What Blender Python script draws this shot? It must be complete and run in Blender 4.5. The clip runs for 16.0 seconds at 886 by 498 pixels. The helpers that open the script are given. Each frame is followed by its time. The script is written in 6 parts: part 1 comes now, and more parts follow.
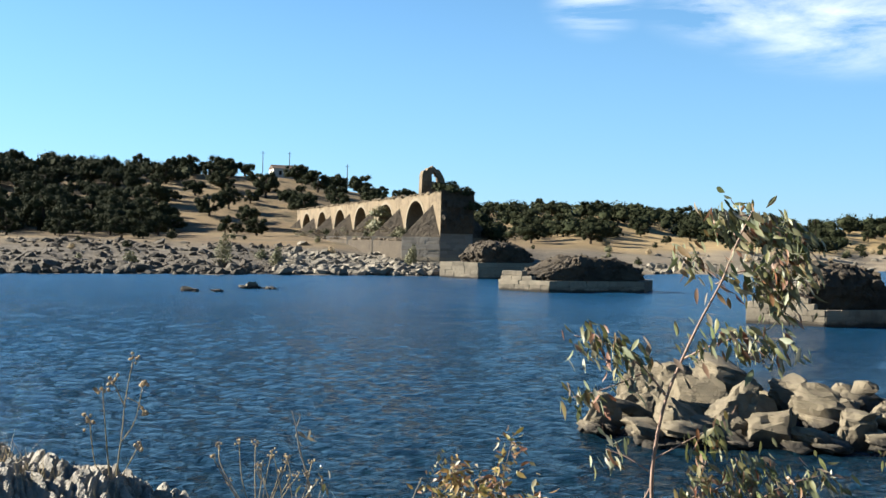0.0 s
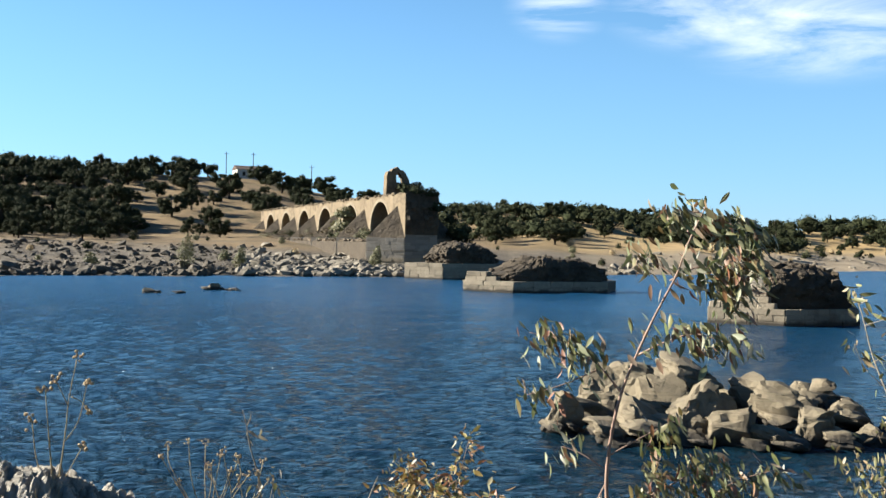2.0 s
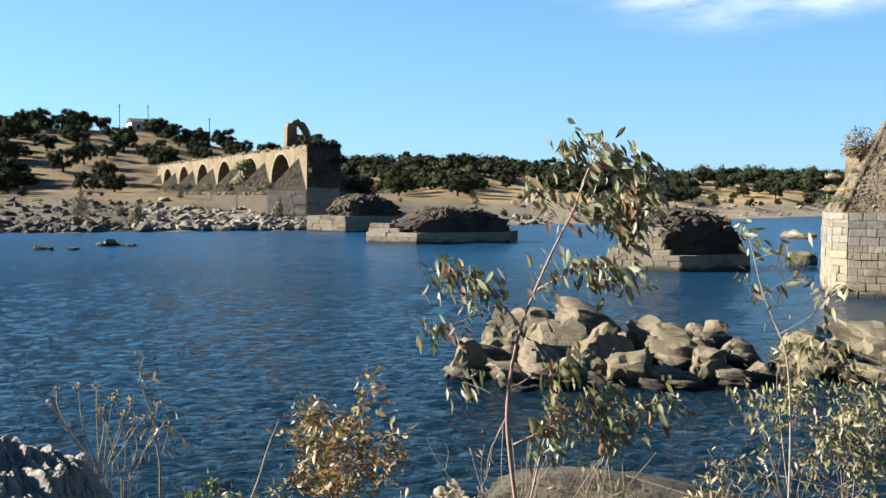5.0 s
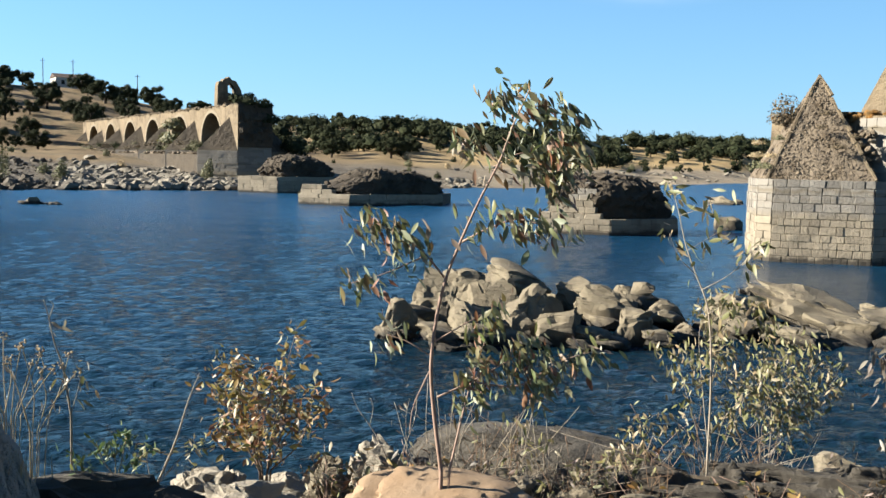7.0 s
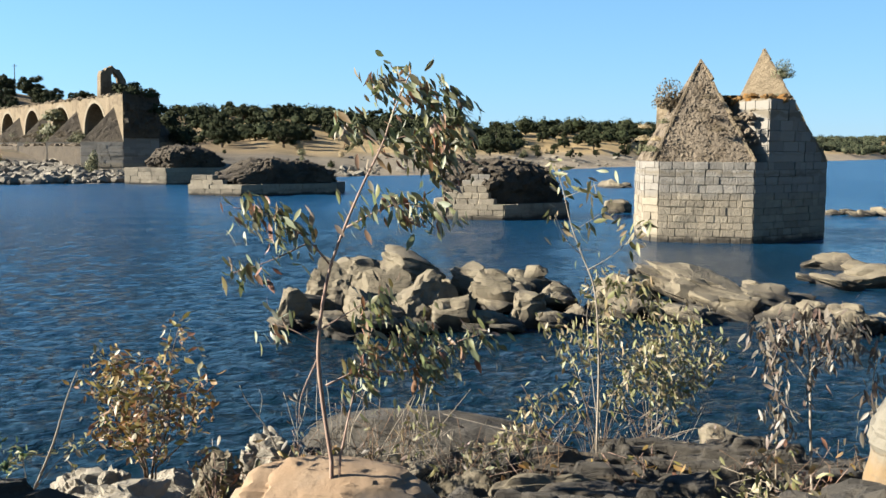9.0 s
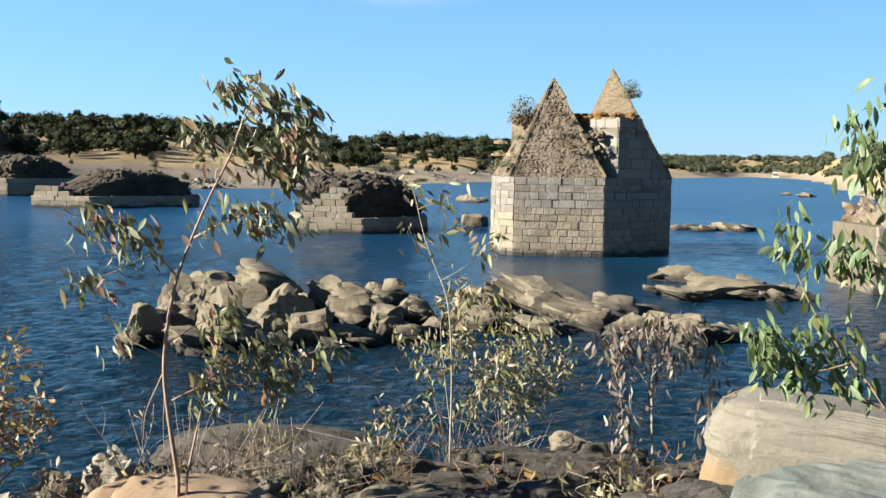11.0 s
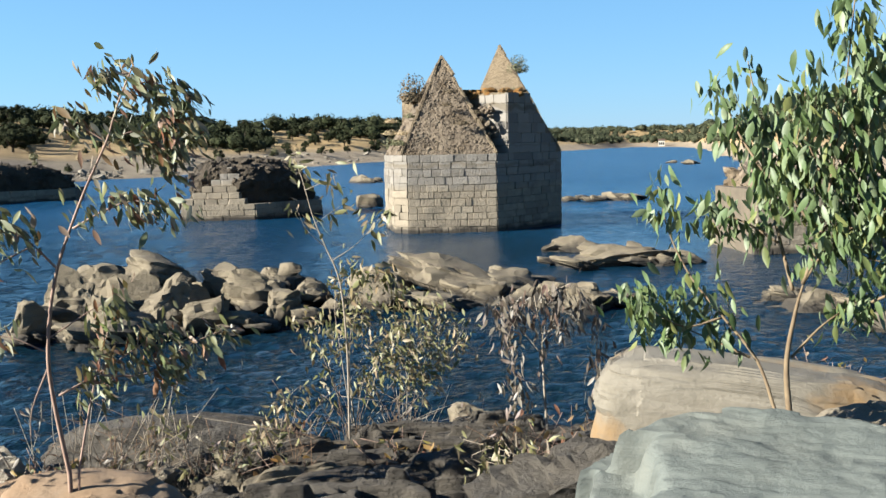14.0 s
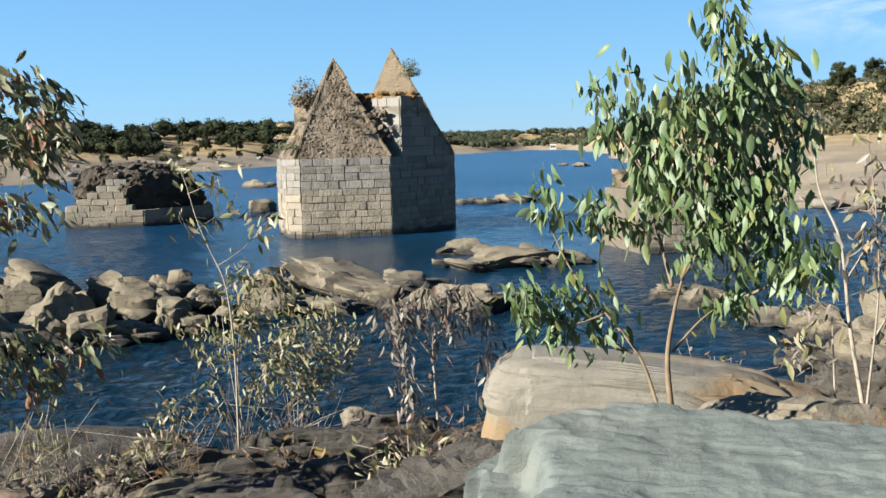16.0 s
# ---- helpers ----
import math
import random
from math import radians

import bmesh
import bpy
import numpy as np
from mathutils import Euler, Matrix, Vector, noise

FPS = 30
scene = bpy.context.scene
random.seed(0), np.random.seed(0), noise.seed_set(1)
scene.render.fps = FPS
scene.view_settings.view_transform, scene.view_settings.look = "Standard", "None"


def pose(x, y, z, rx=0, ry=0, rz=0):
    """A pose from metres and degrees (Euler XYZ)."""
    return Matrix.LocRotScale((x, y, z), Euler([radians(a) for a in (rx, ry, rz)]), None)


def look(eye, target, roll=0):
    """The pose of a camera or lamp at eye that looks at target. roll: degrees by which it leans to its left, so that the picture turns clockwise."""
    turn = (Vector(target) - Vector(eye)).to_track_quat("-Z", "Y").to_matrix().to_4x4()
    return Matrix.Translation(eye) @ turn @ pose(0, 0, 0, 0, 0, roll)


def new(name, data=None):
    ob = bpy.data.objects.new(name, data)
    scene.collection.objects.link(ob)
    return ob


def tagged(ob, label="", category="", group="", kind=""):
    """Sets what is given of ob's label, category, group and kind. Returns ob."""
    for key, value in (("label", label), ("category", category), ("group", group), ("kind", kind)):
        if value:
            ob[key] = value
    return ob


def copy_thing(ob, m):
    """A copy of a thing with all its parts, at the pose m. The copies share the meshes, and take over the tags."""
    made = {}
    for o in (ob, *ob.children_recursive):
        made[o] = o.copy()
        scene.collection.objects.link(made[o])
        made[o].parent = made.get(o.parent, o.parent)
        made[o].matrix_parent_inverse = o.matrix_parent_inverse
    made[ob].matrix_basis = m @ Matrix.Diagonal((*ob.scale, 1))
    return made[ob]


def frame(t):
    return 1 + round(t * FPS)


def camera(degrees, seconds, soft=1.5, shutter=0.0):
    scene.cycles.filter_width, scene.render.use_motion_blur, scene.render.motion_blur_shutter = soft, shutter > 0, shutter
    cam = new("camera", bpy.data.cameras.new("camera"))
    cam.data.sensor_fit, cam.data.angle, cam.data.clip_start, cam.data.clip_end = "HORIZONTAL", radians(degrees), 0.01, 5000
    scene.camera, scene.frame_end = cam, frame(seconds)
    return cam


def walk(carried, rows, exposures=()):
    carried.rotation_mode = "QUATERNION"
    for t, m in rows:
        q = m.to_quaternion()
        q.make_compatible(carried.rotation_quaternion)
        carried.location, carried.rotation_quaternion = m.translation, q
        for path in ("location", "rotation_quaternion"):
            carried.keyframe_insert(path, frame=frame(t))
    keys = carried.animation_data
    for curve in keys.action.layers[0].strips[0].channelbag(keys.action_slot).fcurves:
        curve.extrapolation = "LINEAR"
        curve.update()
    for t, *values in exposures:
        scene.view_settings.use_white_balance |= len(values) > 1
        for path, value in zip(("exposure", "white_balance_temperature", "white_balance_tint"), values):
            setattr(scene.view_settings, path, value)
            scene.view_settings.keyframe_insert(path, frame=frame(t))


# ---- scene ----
cam = camera(48.24, 16.0)
PATH = [
    (0.0, pose(0.000, 0.000, 4.300, 89.569, -1.155, 0.000)),
    (0.5, pose(0.016, 0.002, 4.304, 89.522, -1.222, -0.585)),
    (1.0, pose(0.016, 0.029, 4.306, 89.637, -1.090, -0.837)),
    (1.5, pose(0.038, 0.045, 4.292, 89.606, -0.920, -1.319)),
    (2.0, pose(0.061, 0.034, 4.277, 89.671, -1.088, -2.021)),
    (2.5, pose(0.064, 0.025, 4.288, 89.090, -1.223, -2.771)),
    (3.0, pose(0.032, 0.043, 4.269, 88.565, -0.646, -3.355)),
    (3.5, pose(0.058, 0.012, 4.244, 87.551, -0.667, -4.207)),
    (4.0, pose(0.072, 0.043, 4.219, 87.661, -0.666, -5.368)),
    (6.5, pose(0.135, 0.131, 4.138, 85.278, -0.836, -10.575)),
    (7.0, pose(0.151, 0.154, 4.115, 84.923, -1.244, -11.444)),
    (7.5, pose(0.173, 0.155, 4.113, 84.376, -1.112, -12.614)),
    (8.0, pose(0.189, 0.147, 4.119, 84.076, -0.917, -14.676)),
    (8.5, pose(0.198, 0.206, 4.099, 84.080, -0.655, -15.830)),
    (9.0, pose(0.225, 0.189, 4.095, 84.295, -0.369, -17.538)),
    (9.5, pose(0.237, 0.192, 4.086, 85.210, -1.019, -20.642)),
    (12.0, pose(0.270, 0.127, 4.077, 84.684, -0.207, -27.878)),
    (12.5, pose(0.266, 0.110, 4.076, 84.624, 0.154, -29.244)),
    (13.0, pose(0.276, 0.116, 4.074, 84.542, 0.404, -29.677)),
    (13.5, pose(0.281, 0.105, 4.069, 84.232, 0.907, -30.406)),
    (14.0, pose(0.289, 0.094, 4.062, 84.032, 1.141, -31.796)),
    (14.5, pose(0.310, 0.103, 4.054, 84.367, 1.065, -33.114)),
    (15.0, pose(0.338, 0.114, 4.046, 84.396, 1.133, -34.316)),
    (15.5, pose(0.345, 0.105, 4.045, 84.441, 1.870, -35.935)),
    (16.0, pose(0.355, 0.102, 4.045, 84.116, 1.410, -37.865)),
]
walk(cam, PATH, [(0.0, 2.2, 6100, 9), (4.0, 2.2, 6100, 9), (9.0, 2.19, 6050, 9), (12.5, 2.16, 5950, 9), (16.0, 2.02, 5750, 9)])

# ---- sky, sun, exposure ----
SUN_AZ, SUN_EL = -79.0, 25.0
world = bpy.data.worlds.new("sky")
scene.world = world
world.use_nodes = True
wn, wl = world.node_tree.nodes, world.node_tree.links
wn.clear()


def wnode(kind, **vals):
    n = wn.new(kind)
    for k, v in vals.items():
        n.inputs[k].default_value = v
    return n


sky = wn.new("ShaderNodeTexSky")
sky.sky_type, sky.sun_disc = "NISHITA", False
sky.sun_elevation, sky.sun_rotation = radians(SUN_EL), radians(SUN_AZ)
sky.altitude, sky.air_density, sky.dust_density, sky.ozone_density = 200, 1.0, 0.05, 4.0
coord = wn.new("ShaderNodeTexCoord")
# wisps of cirrus high over the far bank
stretch = wn.new("ShaderNodeMapping")
stretch.inputs["Rotation"].default_value = (0, radians(24), radians(-20))
stretch.inputs["Scale"].default_value = (2.2, 3.0, 9.0)
cloud_noise = wnode("ShaderNodeTexNoise", Scale=2.6, Detail=9.0, Roughness=0.62, Distortion=0.5)
cloud_ramp = wn.new("ShaderNodeValToRGB")
cloud_ramp.color_ramp.elements[0].position, cloud_ramp.color_ramp.elements[1].position = 0.40, 0.74
wl.new(coord.outputs["Generated"], stretch.inputs["Vector"])
wl.new(stretch.outputs[0], cloud_noise.inputs["Vector"])
wl.new(cloud_noise.outputs[0], cloud_ramp.inputs[0])


def cloud_bank(az, el, size, thin):
    """A soft patch of sky in which the cirrus gathers."""
    a, e = radians(az), radians(el)
    far = wn.new("ShaderNodeVectorMath")
    far.operation = "SUBTRACT"
    far.inputs[1].default_value = (math.sin(a) * math.cos(e), math.cos(a) * math.cos(e), math.sin(e))
    squash = wn.new("ShaderNodeVectorMath")
    squash.operation = "MULTIPLY"
    squash.inputs[1].default_value = (1, 1, thin)
    length = wn.new("ShaderNodeVectorMath")
    length.operation = "LENGTH"
    rng = wnode("ShaderNodeMapRange", **{"From Min": size, "From Max": size * 0.25, "To Min": 0.0, "To Max": 1.0})
    rng.interpolation_type = "SMOOTHSTEP"
    wl.new(coord.outputs["Generated"], far.inputs[0])
    wl.new(far.outputs[0], squash.inputs[0])
    wl.new(squash.outputs[0], length.inputs[0])
    wl.new(length.outputs["Value"], rng.inputs["Value"])
    return rng.outputs[0]


banks = [cloud_bank(17.5, 13.2, 0.13, 2.6), cloud_bank(23, 11.6, 0.15, 2.8), cloud_bank(29, 11.4, 0.12, 3.2), cloud_bank(64, 7.5, 0.2, 3.0), cloud_bank(8.5, 13.5, 0.06, 1.5)]
total = banks[0]
for b in banks[1:]:
    add = wn.new("ShaderNodeMath")
    add.operation = "MAXIMUM"
    wl.new(total, add.inputs[0])
    wl.new(b, add.inputs[1])
    total = add.outputs[0]
amount = wn.new("ShaderNodeMath")
amount.operation = "MULTIPLY"
wl.new(total, amount.inputs[0])
wl.new(cloud_ramp.outputs[0], amount.inputs[1])
cloud_mix = wn.new("ShaderNodeMixRGB")
cloud_mix.inputs[2].default_value = (8.2, 8.6, 9.2, 1)
wl.new(amount.outputs[0], cloud_mix.inputs[0])
blueing = wnode("ShaderNodeHueSaturation", Saturation=1.15, Value=1.0)
wl.new(sky.outputs[0], blueing.inputs["Color"])
air = wn.new("ShaderNodeMixRGB")
air.blend_type = "MULTIPLY"
air.inputs[0].default_value = 1.0
air.inputs[2].default_value = (0.96, 1.0, 1.03, 1)
wl.new(blueing.outputs[0], air.inputs[1])
# pale blue haze low over the horizon
height = wn.new("ShaderNodeSeparateXYZ")
wl.new(coord.outputs["Generated"], height.inputs[0])
low = wnode("ShaderNodeMapRange", **{"From Min": 0.5, "From Max": 0.0, "To Min": 0.0, "To Max": 0.62})
low.interpolation_type = "SMOOTHSTEP"
wl.new(height.outputs["Z"], low.inputs["Value"])
haze = wn.new("ShaderNodeMixRGB")
haze.inputs[2].default_value = (2.8, 5.4, 7.9, 1)
wl.new(low.outputs[0], haze.inputs[0])
wl.new(air.outputs[0], haze.inputs[1])
# the sky is brighter towards the sun
_sa, _se = radians(SUN_AZ), radians(SUN_EL)
sunward = wn.new("ShaderNodeVectorMath")
sunward.operation = "DOT_PRODUCT"
sunward.inputs[1].default_value = (math.sin(_sa) * math.cos(_se), math.cos(_sa) * math.cos(_se), math.sin(_se))
wl.new(coord.outputs["Generated"], sunward.inputs[0])
glow = wnode("ShaderNodeMapRange", **{"From Min": -0.7, "From Max": 1.0, "To Min": 0.84, "To Max": 1.20})
wl.new(sunward.outputs["Value"], glow.inputs["Value"])
lit_sky = wn.new("ShaderNodeVectorMath")
lit_sky.operation = "SCALE"
wl.new(haze.outputs[0], lit_sky.inputs[0])
wl.new(glow.outputs[0], lit_sky.inputs["Scale"])
wl.new(lit_sky.outputs[0], cloud_mix.inputs[1])
background = wnode("ShaderNodeBackground", Strength=0.0322)
world_out = wn.new("ShaderNodeOutputWorld")
wl.new(cloud_mix.outputs[0], background.inputs[0])
wl.new(background.outputs[0], world_out.inputs[0])

sun = new("sun", bpy.data.lights.new("sun", "SUN"))
sun.data.energy, sun.data.angle, sun.data.color = 5.0, radians(0.53), (1.0, 0.9, 0.76)
_a, _e = radians(SUN_AZ), radians(SUN_EL)
sun.matrix_world = look((math.sin(_a) * math.cos(_e) * 50, math.cos(_a) * math.cos(_e) * 50, math.sin(_e) * 50), (0, 0, 0))


# ---- materials ----
def material(name, c1, c2, scale=3.0, rough=0.85, bump=0.3, fine=18.0, c3=None, metal=0.0, space="object", dist=0.05, patch=0.0, per_piece=0.0, layers=0.0, wet=False, tide=None, tone=0.31):
    """Two colours mixed by coarse and fine noise, with stains of a third, relief, and a shift from piece to piece."""
    c1, c2, c3 = (tuple(v * w * tone for v, w in zip(c, (1.04, 1.0, 0.91))) if c else c for c in (c1, c2, c3))
    m = bpy.data.materials.new(name)
    m.use_nodes = True
    n, l = m.node_tree.nodes, m.node_tree.links
    b = n["Principled BSDF"]
    b.inputs["Roughness"].default_value, b.inputs["Metallic"].default_value = rough, metal
    b.inputs["Specular IOR Level"].default_value = 0.25
    if space == "world":
        vec = n.new("ShaderNodeNewGeometry").outputs["Position"]
    else:
        vec = n.new("ShaderNodeTexCoord").outputs["Object"]

    def tex(s, d=6.0, r=0.6):
        t = n.new("ShaderNodeTexNoise")
        t.inputs["Scale"].default_value, t.inputs["Detail"].default_value, t.inputs["Roughness"].default_value = s, d, r
        l.new(vec, t.inputs["Vector"])
        return t.outputs[0]

    def ramp(v, lo, hi):
        r = n.new("ShaderNodeMapRange")
        r.inputs["From Min"].default_value, r.inputs["From Max"].default_value = lo, hi
        l.new(v, r.inputs["Value"])
        return r.outputs[0]

    def mix(f, a, c):
        x = n.new("ShaderNodeMixRGB")
        for i, s in ((0, f), (1, a), (2, c)):
            if isinstance(s, (tuple, list)):
                x.inputs[i].default_value = (*s, 1)
            elif isinstance(s, float):
                x.inputs[i].default_value = s
            else:
                l.new(s, x.inputs[i])
        return x.outputs[0]

    coarse, small = tex(scale), tex(fine, 8.0, 0.7)
    col = mix(ramp(coarse, 0.35, 0.65), c1, c2)
    dark = tuple(v * 0.6 for v in c1)
    col = mix(ramp(small, 0.56, 0.78), col, dark)
    if c3:
        col = mix(ramp(tex(scale * 0.55 + 0.11, 5.0, 0.65), 0.53 - patch, 0.66 - patch), col, c3)
    streak = None
    if layers:
        mp = n.new("ShaderNodeMapping")
        mp.inputs["Scale"].default_value = (0.35, 0.8, 5.0)
        mp.inputs["Rotation"].default_value = (0.25, 0.15, 0.3)
        l.new(vec, mp.inputs[0])
        st = n.new("ShaderNodeTexNoise")
        st.inputs["Scale"].default_value, st.inputs["Detail"].default_value, st.inputs["Roughness"].default_value = layers, 7.0, 0.7
        st.inputs["Distortion"].default_value = 0.6
        l.new(mp.outputs[0], st.inputs["Vector"])
        streak = st.outputs[0]
        col = mix(ramp(streak, 0.55, 0.68), col, dark)
    if tide:
        tp = n.new("ShaderNodeSeparateXYZ")
        l.new(n.new("ShaderNodeNewGeometry").outputs["Position"], tp.inputs[0])
        wave = n.new("ShaderNodeMath")
        wave.operation = "MULTIPLY_ADD"
        wave.inputs[1].default_value = 0.7
        l.new(coarse, wave.inputs[0])
        l.new(tp.outputs["Z"], wave.inputs[2])
        col = mix(ramp(wave.outputs[0], 2.35, 2.7), col, tide)
        band = n.new("ShaderNodeTexNoise")
        band.noise_dimensions = "1D"
        band.inputs["Scale"].default_value, band.inputs["Detail"].default_value = 2.2, 4.0
        l.new(wave.outputs[0], band.inputs["W"])
        col = mix(ramp(band.outputs[0], 0.54, 0.72), col, dark)
    if wet:
        gp = n.new("ShaderNodeSeparateXYZ")
        l.new(n.new("ShaderNodeNewGeometry").outputs["Position"], gp.inputs[0])
        ad = n.new("ShaderNodeMath")
        ad.operation = "MULTIPLY_ADD"
        ad.inputs[1].default_value = -0.5
        l.new(coarse, ad.inputs[0])
        l.new(gp.outputs["Z"], ad.inputs[2])
        col = mix(ramp(ad.outputs[0], 0.06, -0.12), col, (0.035, 0.03, 0.022))
    if per_piece:
        info = n.new("ShaderNodeObjectInfo")
        hsv = n.new("ShaderNodeHueSaturation")
        r = n.new("ShaderNodeMapRange")
        r.inputs["To Min"].default_value, r.inputs["To Max"].default_value = 1 - per_piece, 1 + per_piece
        l.new(info.outputs["Random"], r.inputs["Value"])
        l.new(r.outputs[0], hsv.inputs["Value"])
        l.new(col, hsv.inputs["Color"])
        col = hsv.outputs[0]
    l.new(col, b.inputs["Base Color"])
    bp = n.new("ShaderNodeBump")
    bp.inputs["Strength"].default_value, bp.inputs["Distance"].default_value = bump, dist
    h = n.new("ShaderNodeMath")
    l.new(small, h.inputs[0])
    l.new(coarse, h.inputs[1])
    hh = h.outputs[0]
    if streak:
        h2 = n.new("ShaderNodeMath")
        l.new(hh, h2.inputs[0])
        l.new(streak, h2.inputs[1])
        hh = h2.outputs[0]
    l.new(hh, bp.inputs["Height"])
    l.new(bp.outputs[0], b.inputs["Normal"])
    return m


def leaf_material(name, colours, rough=0.5, through_light=0.22, gloss=0.35):
    """Leaf blades whose hue runs from leaf to leaf."""
    m = bpy.data.materials.new(name)
    m.use_nodes = True
    n, l = m.node_tree.nodes, m.node_tree.links
    b = n["Principled BSDF"]
    b.inputs["Roughness"].default_value = rough
    b.inputs["Specular IOR Level"].default_value = gloss
    info = n.new("ShaderNodeObjectInfo")
    r = n.new("ShaderNodeValToRGB")
    els = r.color_ramp.elements
    while len(els) < len(colours):
        els.new(0.5)
    for i, c in enumerate(colours):
        els[i].position, els[i].color = i / (len(colours) - 1), (*(v * 0.74 for v in c), 1)
    island = n.new("ShaderNodeNewGeometry")
    add = n.new("ShaderNodeMath")
    frac = n.new("ShaderNodeMath")
    frac.operation = "FRACT"
    l.new(info.outputs["Random"], add.inputs[0])
    l.new(island.outputs["Random Per Island"], add.inputs[1])
    l.new(add.outputs[0], frac.inputs[0])
    l.new(frac.outputs[0], r.inputs[0])
    t = n.new("ShaderNodeTexNoise")
    t.inputs["Scale"].default_value = 30
    l.new(n.new("ShaderNodeTexCoord").outputs["Object"], t.inputs["Vector"])
    mixed = n.new("ShaderNodeMixRGB")
    mixed.blend_type = "OVERLAY"
    mixed.inputs[0].default_value = 0.35
    l.new(r.outputs[0], mixed.inputs[1])
    l.new(t.outputs[0], mixed.inputs[2])
    l.new(mixed.outputs[0], b.inputs["Base Color"])
    tr = n.new("ShaderNodeBsdfTranslucent")
    l.new(mixed.outputs[0], tr.inputs[0])
    ms = n.new("ShaderNodeMixShader")
    ms.inputs[0].default_value = through_light
    l.new(b.outputs[0], ms.inputs[1])
    l.new(tr.outputs[0], ms.inputs[2])
    l.new(ms.outputs[0], n["Material Output"].inputs[0])
    return m


ASHLAR = material("ashlar", (0.62, 0.545, 0.42), (0.52, 0.455, 0.35), 1.2, 0.9, 0.8, 9, (0.39, 0.35, 0.275), dist=0.06, per_piece=0.18, space="world", wet=True, tide=(0.158, 0.143, 0.116))
MORTAR = material("mortar", (0.33, 0.28, 0.21), (0.25, 0.215, 0.165), 2.0, 0.95, 0.6, 10)
RUBBLE = material("rubble", (0.54, 0.445, 0.33), (0.42, 0.345, 0.26), 0.9, 0.95, 1.0, 5.5, (0.26, 0.20, 0.13), dist=0.15, per_piece=0.25)
MASONRY = material("old_masonry", (0.48, 0.385, 0.26), (0.38, 0.305, 0.205), 0.4, 0.95, 1.0, 2.6, (0.22, 0.17, 0.11), dist=0.2, patch=0.02)
VOUSSOIR = material("pale_ashlar", (0.50, 0.43, 0.31), (0.41, 0.35, 0.25), 0.7, 0.9, 0.3, 6)
DARKSTONE = material("weathered_core", (0.20, 0.165, 0.12), (0.14, 0.115, 0.085), 0.8, 0.95, 1.0, 4.0, (0.10, 0.085, 0.06), dist=0.2)
CORE = material("brown_core", (0.19, 0.155, 0.11), (0.14, 0.115, 0.085), 0.7, 0.95, 1.0, 4.0, (0.09, 0.075, 0.055), dist=0.2)
LICHEN = material("orange_lichen", (0.46, 0.22, 0.045), (0.30, 0.20, 0.08), 2.2, 0.95, 0.9, 9, dist=0.08)
ROCK = material("river_rock", (0.46, 0.40, 0.285), (0.33, 0.28, 0.2), 1.3, 0.88, 1.0, 6, (0.20, 0.17, 0.13), dist=0.06, layers=1.6, wet=True)
PALEROCK = material("bleached_rock", (0.56, 0.51, 0.42), (0.33, 0.30, 0.245), 0.7, 0.9, 0.8, 5, (0.21, 0.185, 0.15), dist=0.08, layers=1.2, wet=True, per_piece=0.25)
BANKPALE = material("pale_bank_stone", (0.80, 0.73, 0.60), (0.60, 0.54, 0.44), 2.4, 0.9, 0.9, 9, (0.34, 0.29, 0.23), dist=0.05, layers=2.0)
DARKSHORE = material("brown_shore_rock", (0.27, 0.24, 0.19), (0.15, 0.13, 0.105), 0.7, 0.92, 0.8, 5, (0.13, 0.11, 0.085), dist=0.08, layers=1.2, wet=True)
GREYSLAB = material("grey_slate", (0.27, 0.243, 0.198), (0.13, 0.115, 0.092), 2.0, 0.8, 0.9, 14, (0.30, 0.23, 0.145), dist=0.05, layers=4.0, tone=0.26)
GREENSLAB = material("green_grey_slate", (0.31, 0.355, 0.335), (0.245, 0.28, 0.265), 1.6, 0.8, 0.5, 9, (0.34, 0.37, 0.335), dist=0.03, layers=3.2)
PEACH = material("peach_stone", (0.64, 0.44, 0.27), (0.56, 0.43, 0.30), 2.2, 0.85, 0.5, 16, (0.33, 0.31, 0.28), dist=0.02)
BOULDER = material("tan_boulder", (0.46, 0.40, 0.29), (0.38, 0.335, 0.26), 2.2, 0.85, 0.7, 18, (0.46, 0.31, 0.16), dist=0.025, patch=0.02, layers=2.2)
PALEBOULDER = material("pale_boulder", (0.45, 0.42, 0.35), (0.37, 0.34, 0.27), 1.8, 0.85, 0.5, 18, (0.48, 0.33, 0.17), dist=0.02, patch=0.01, layers=1.6)
FLAKY = material("flaky_rock", (0.66, 0.63, 0.56), (0.54, 0.51, 0.45), 5.0, 0.9, 0.8, 22, (0.22, 0.19, 0.16), dist=0.05, layers=6.0, patch=-0.1, tone=0.42)
BARK = material("bark", (0.20, 0.13, 0.085), (0.29, 0.20, 0.13), 14, 0.85, 0.5, 60, dist=0.004, tone=0.5)
REDBARK = material("red_bark", (0.30, 0.20, 0.16), (0.40, 0.29, 0.23), 12, 0.7, 0.3, 50, dist=0.003, tone=0.6)
OAKBARK = material("oak_bark", (0.07, 0.055, 0.04), (0.11, 0.085, 0.06), 3, 0.95, 0.5, 12)
DRYSTEM = material("dry_stem", (0.40, 0.31, 0.17), (0.28, 0.22, 0.13), 20, 0.9, 0.2, 70, dist=0.003, tone=0.75)
PALESTEM = material("bleached_stem", (0.42, 0.37, 0.30), (0.28, 0.24, 0.19), 20, 0.9, 0.2, 70, dist=0.003, tone=0.55)
WHITEWALL = material("whitewash", (0.72, 0.70, 0.65), (0.64, 0.62, 0.57), 1.0, 0.9, 0.2, 6, tone=0.55)
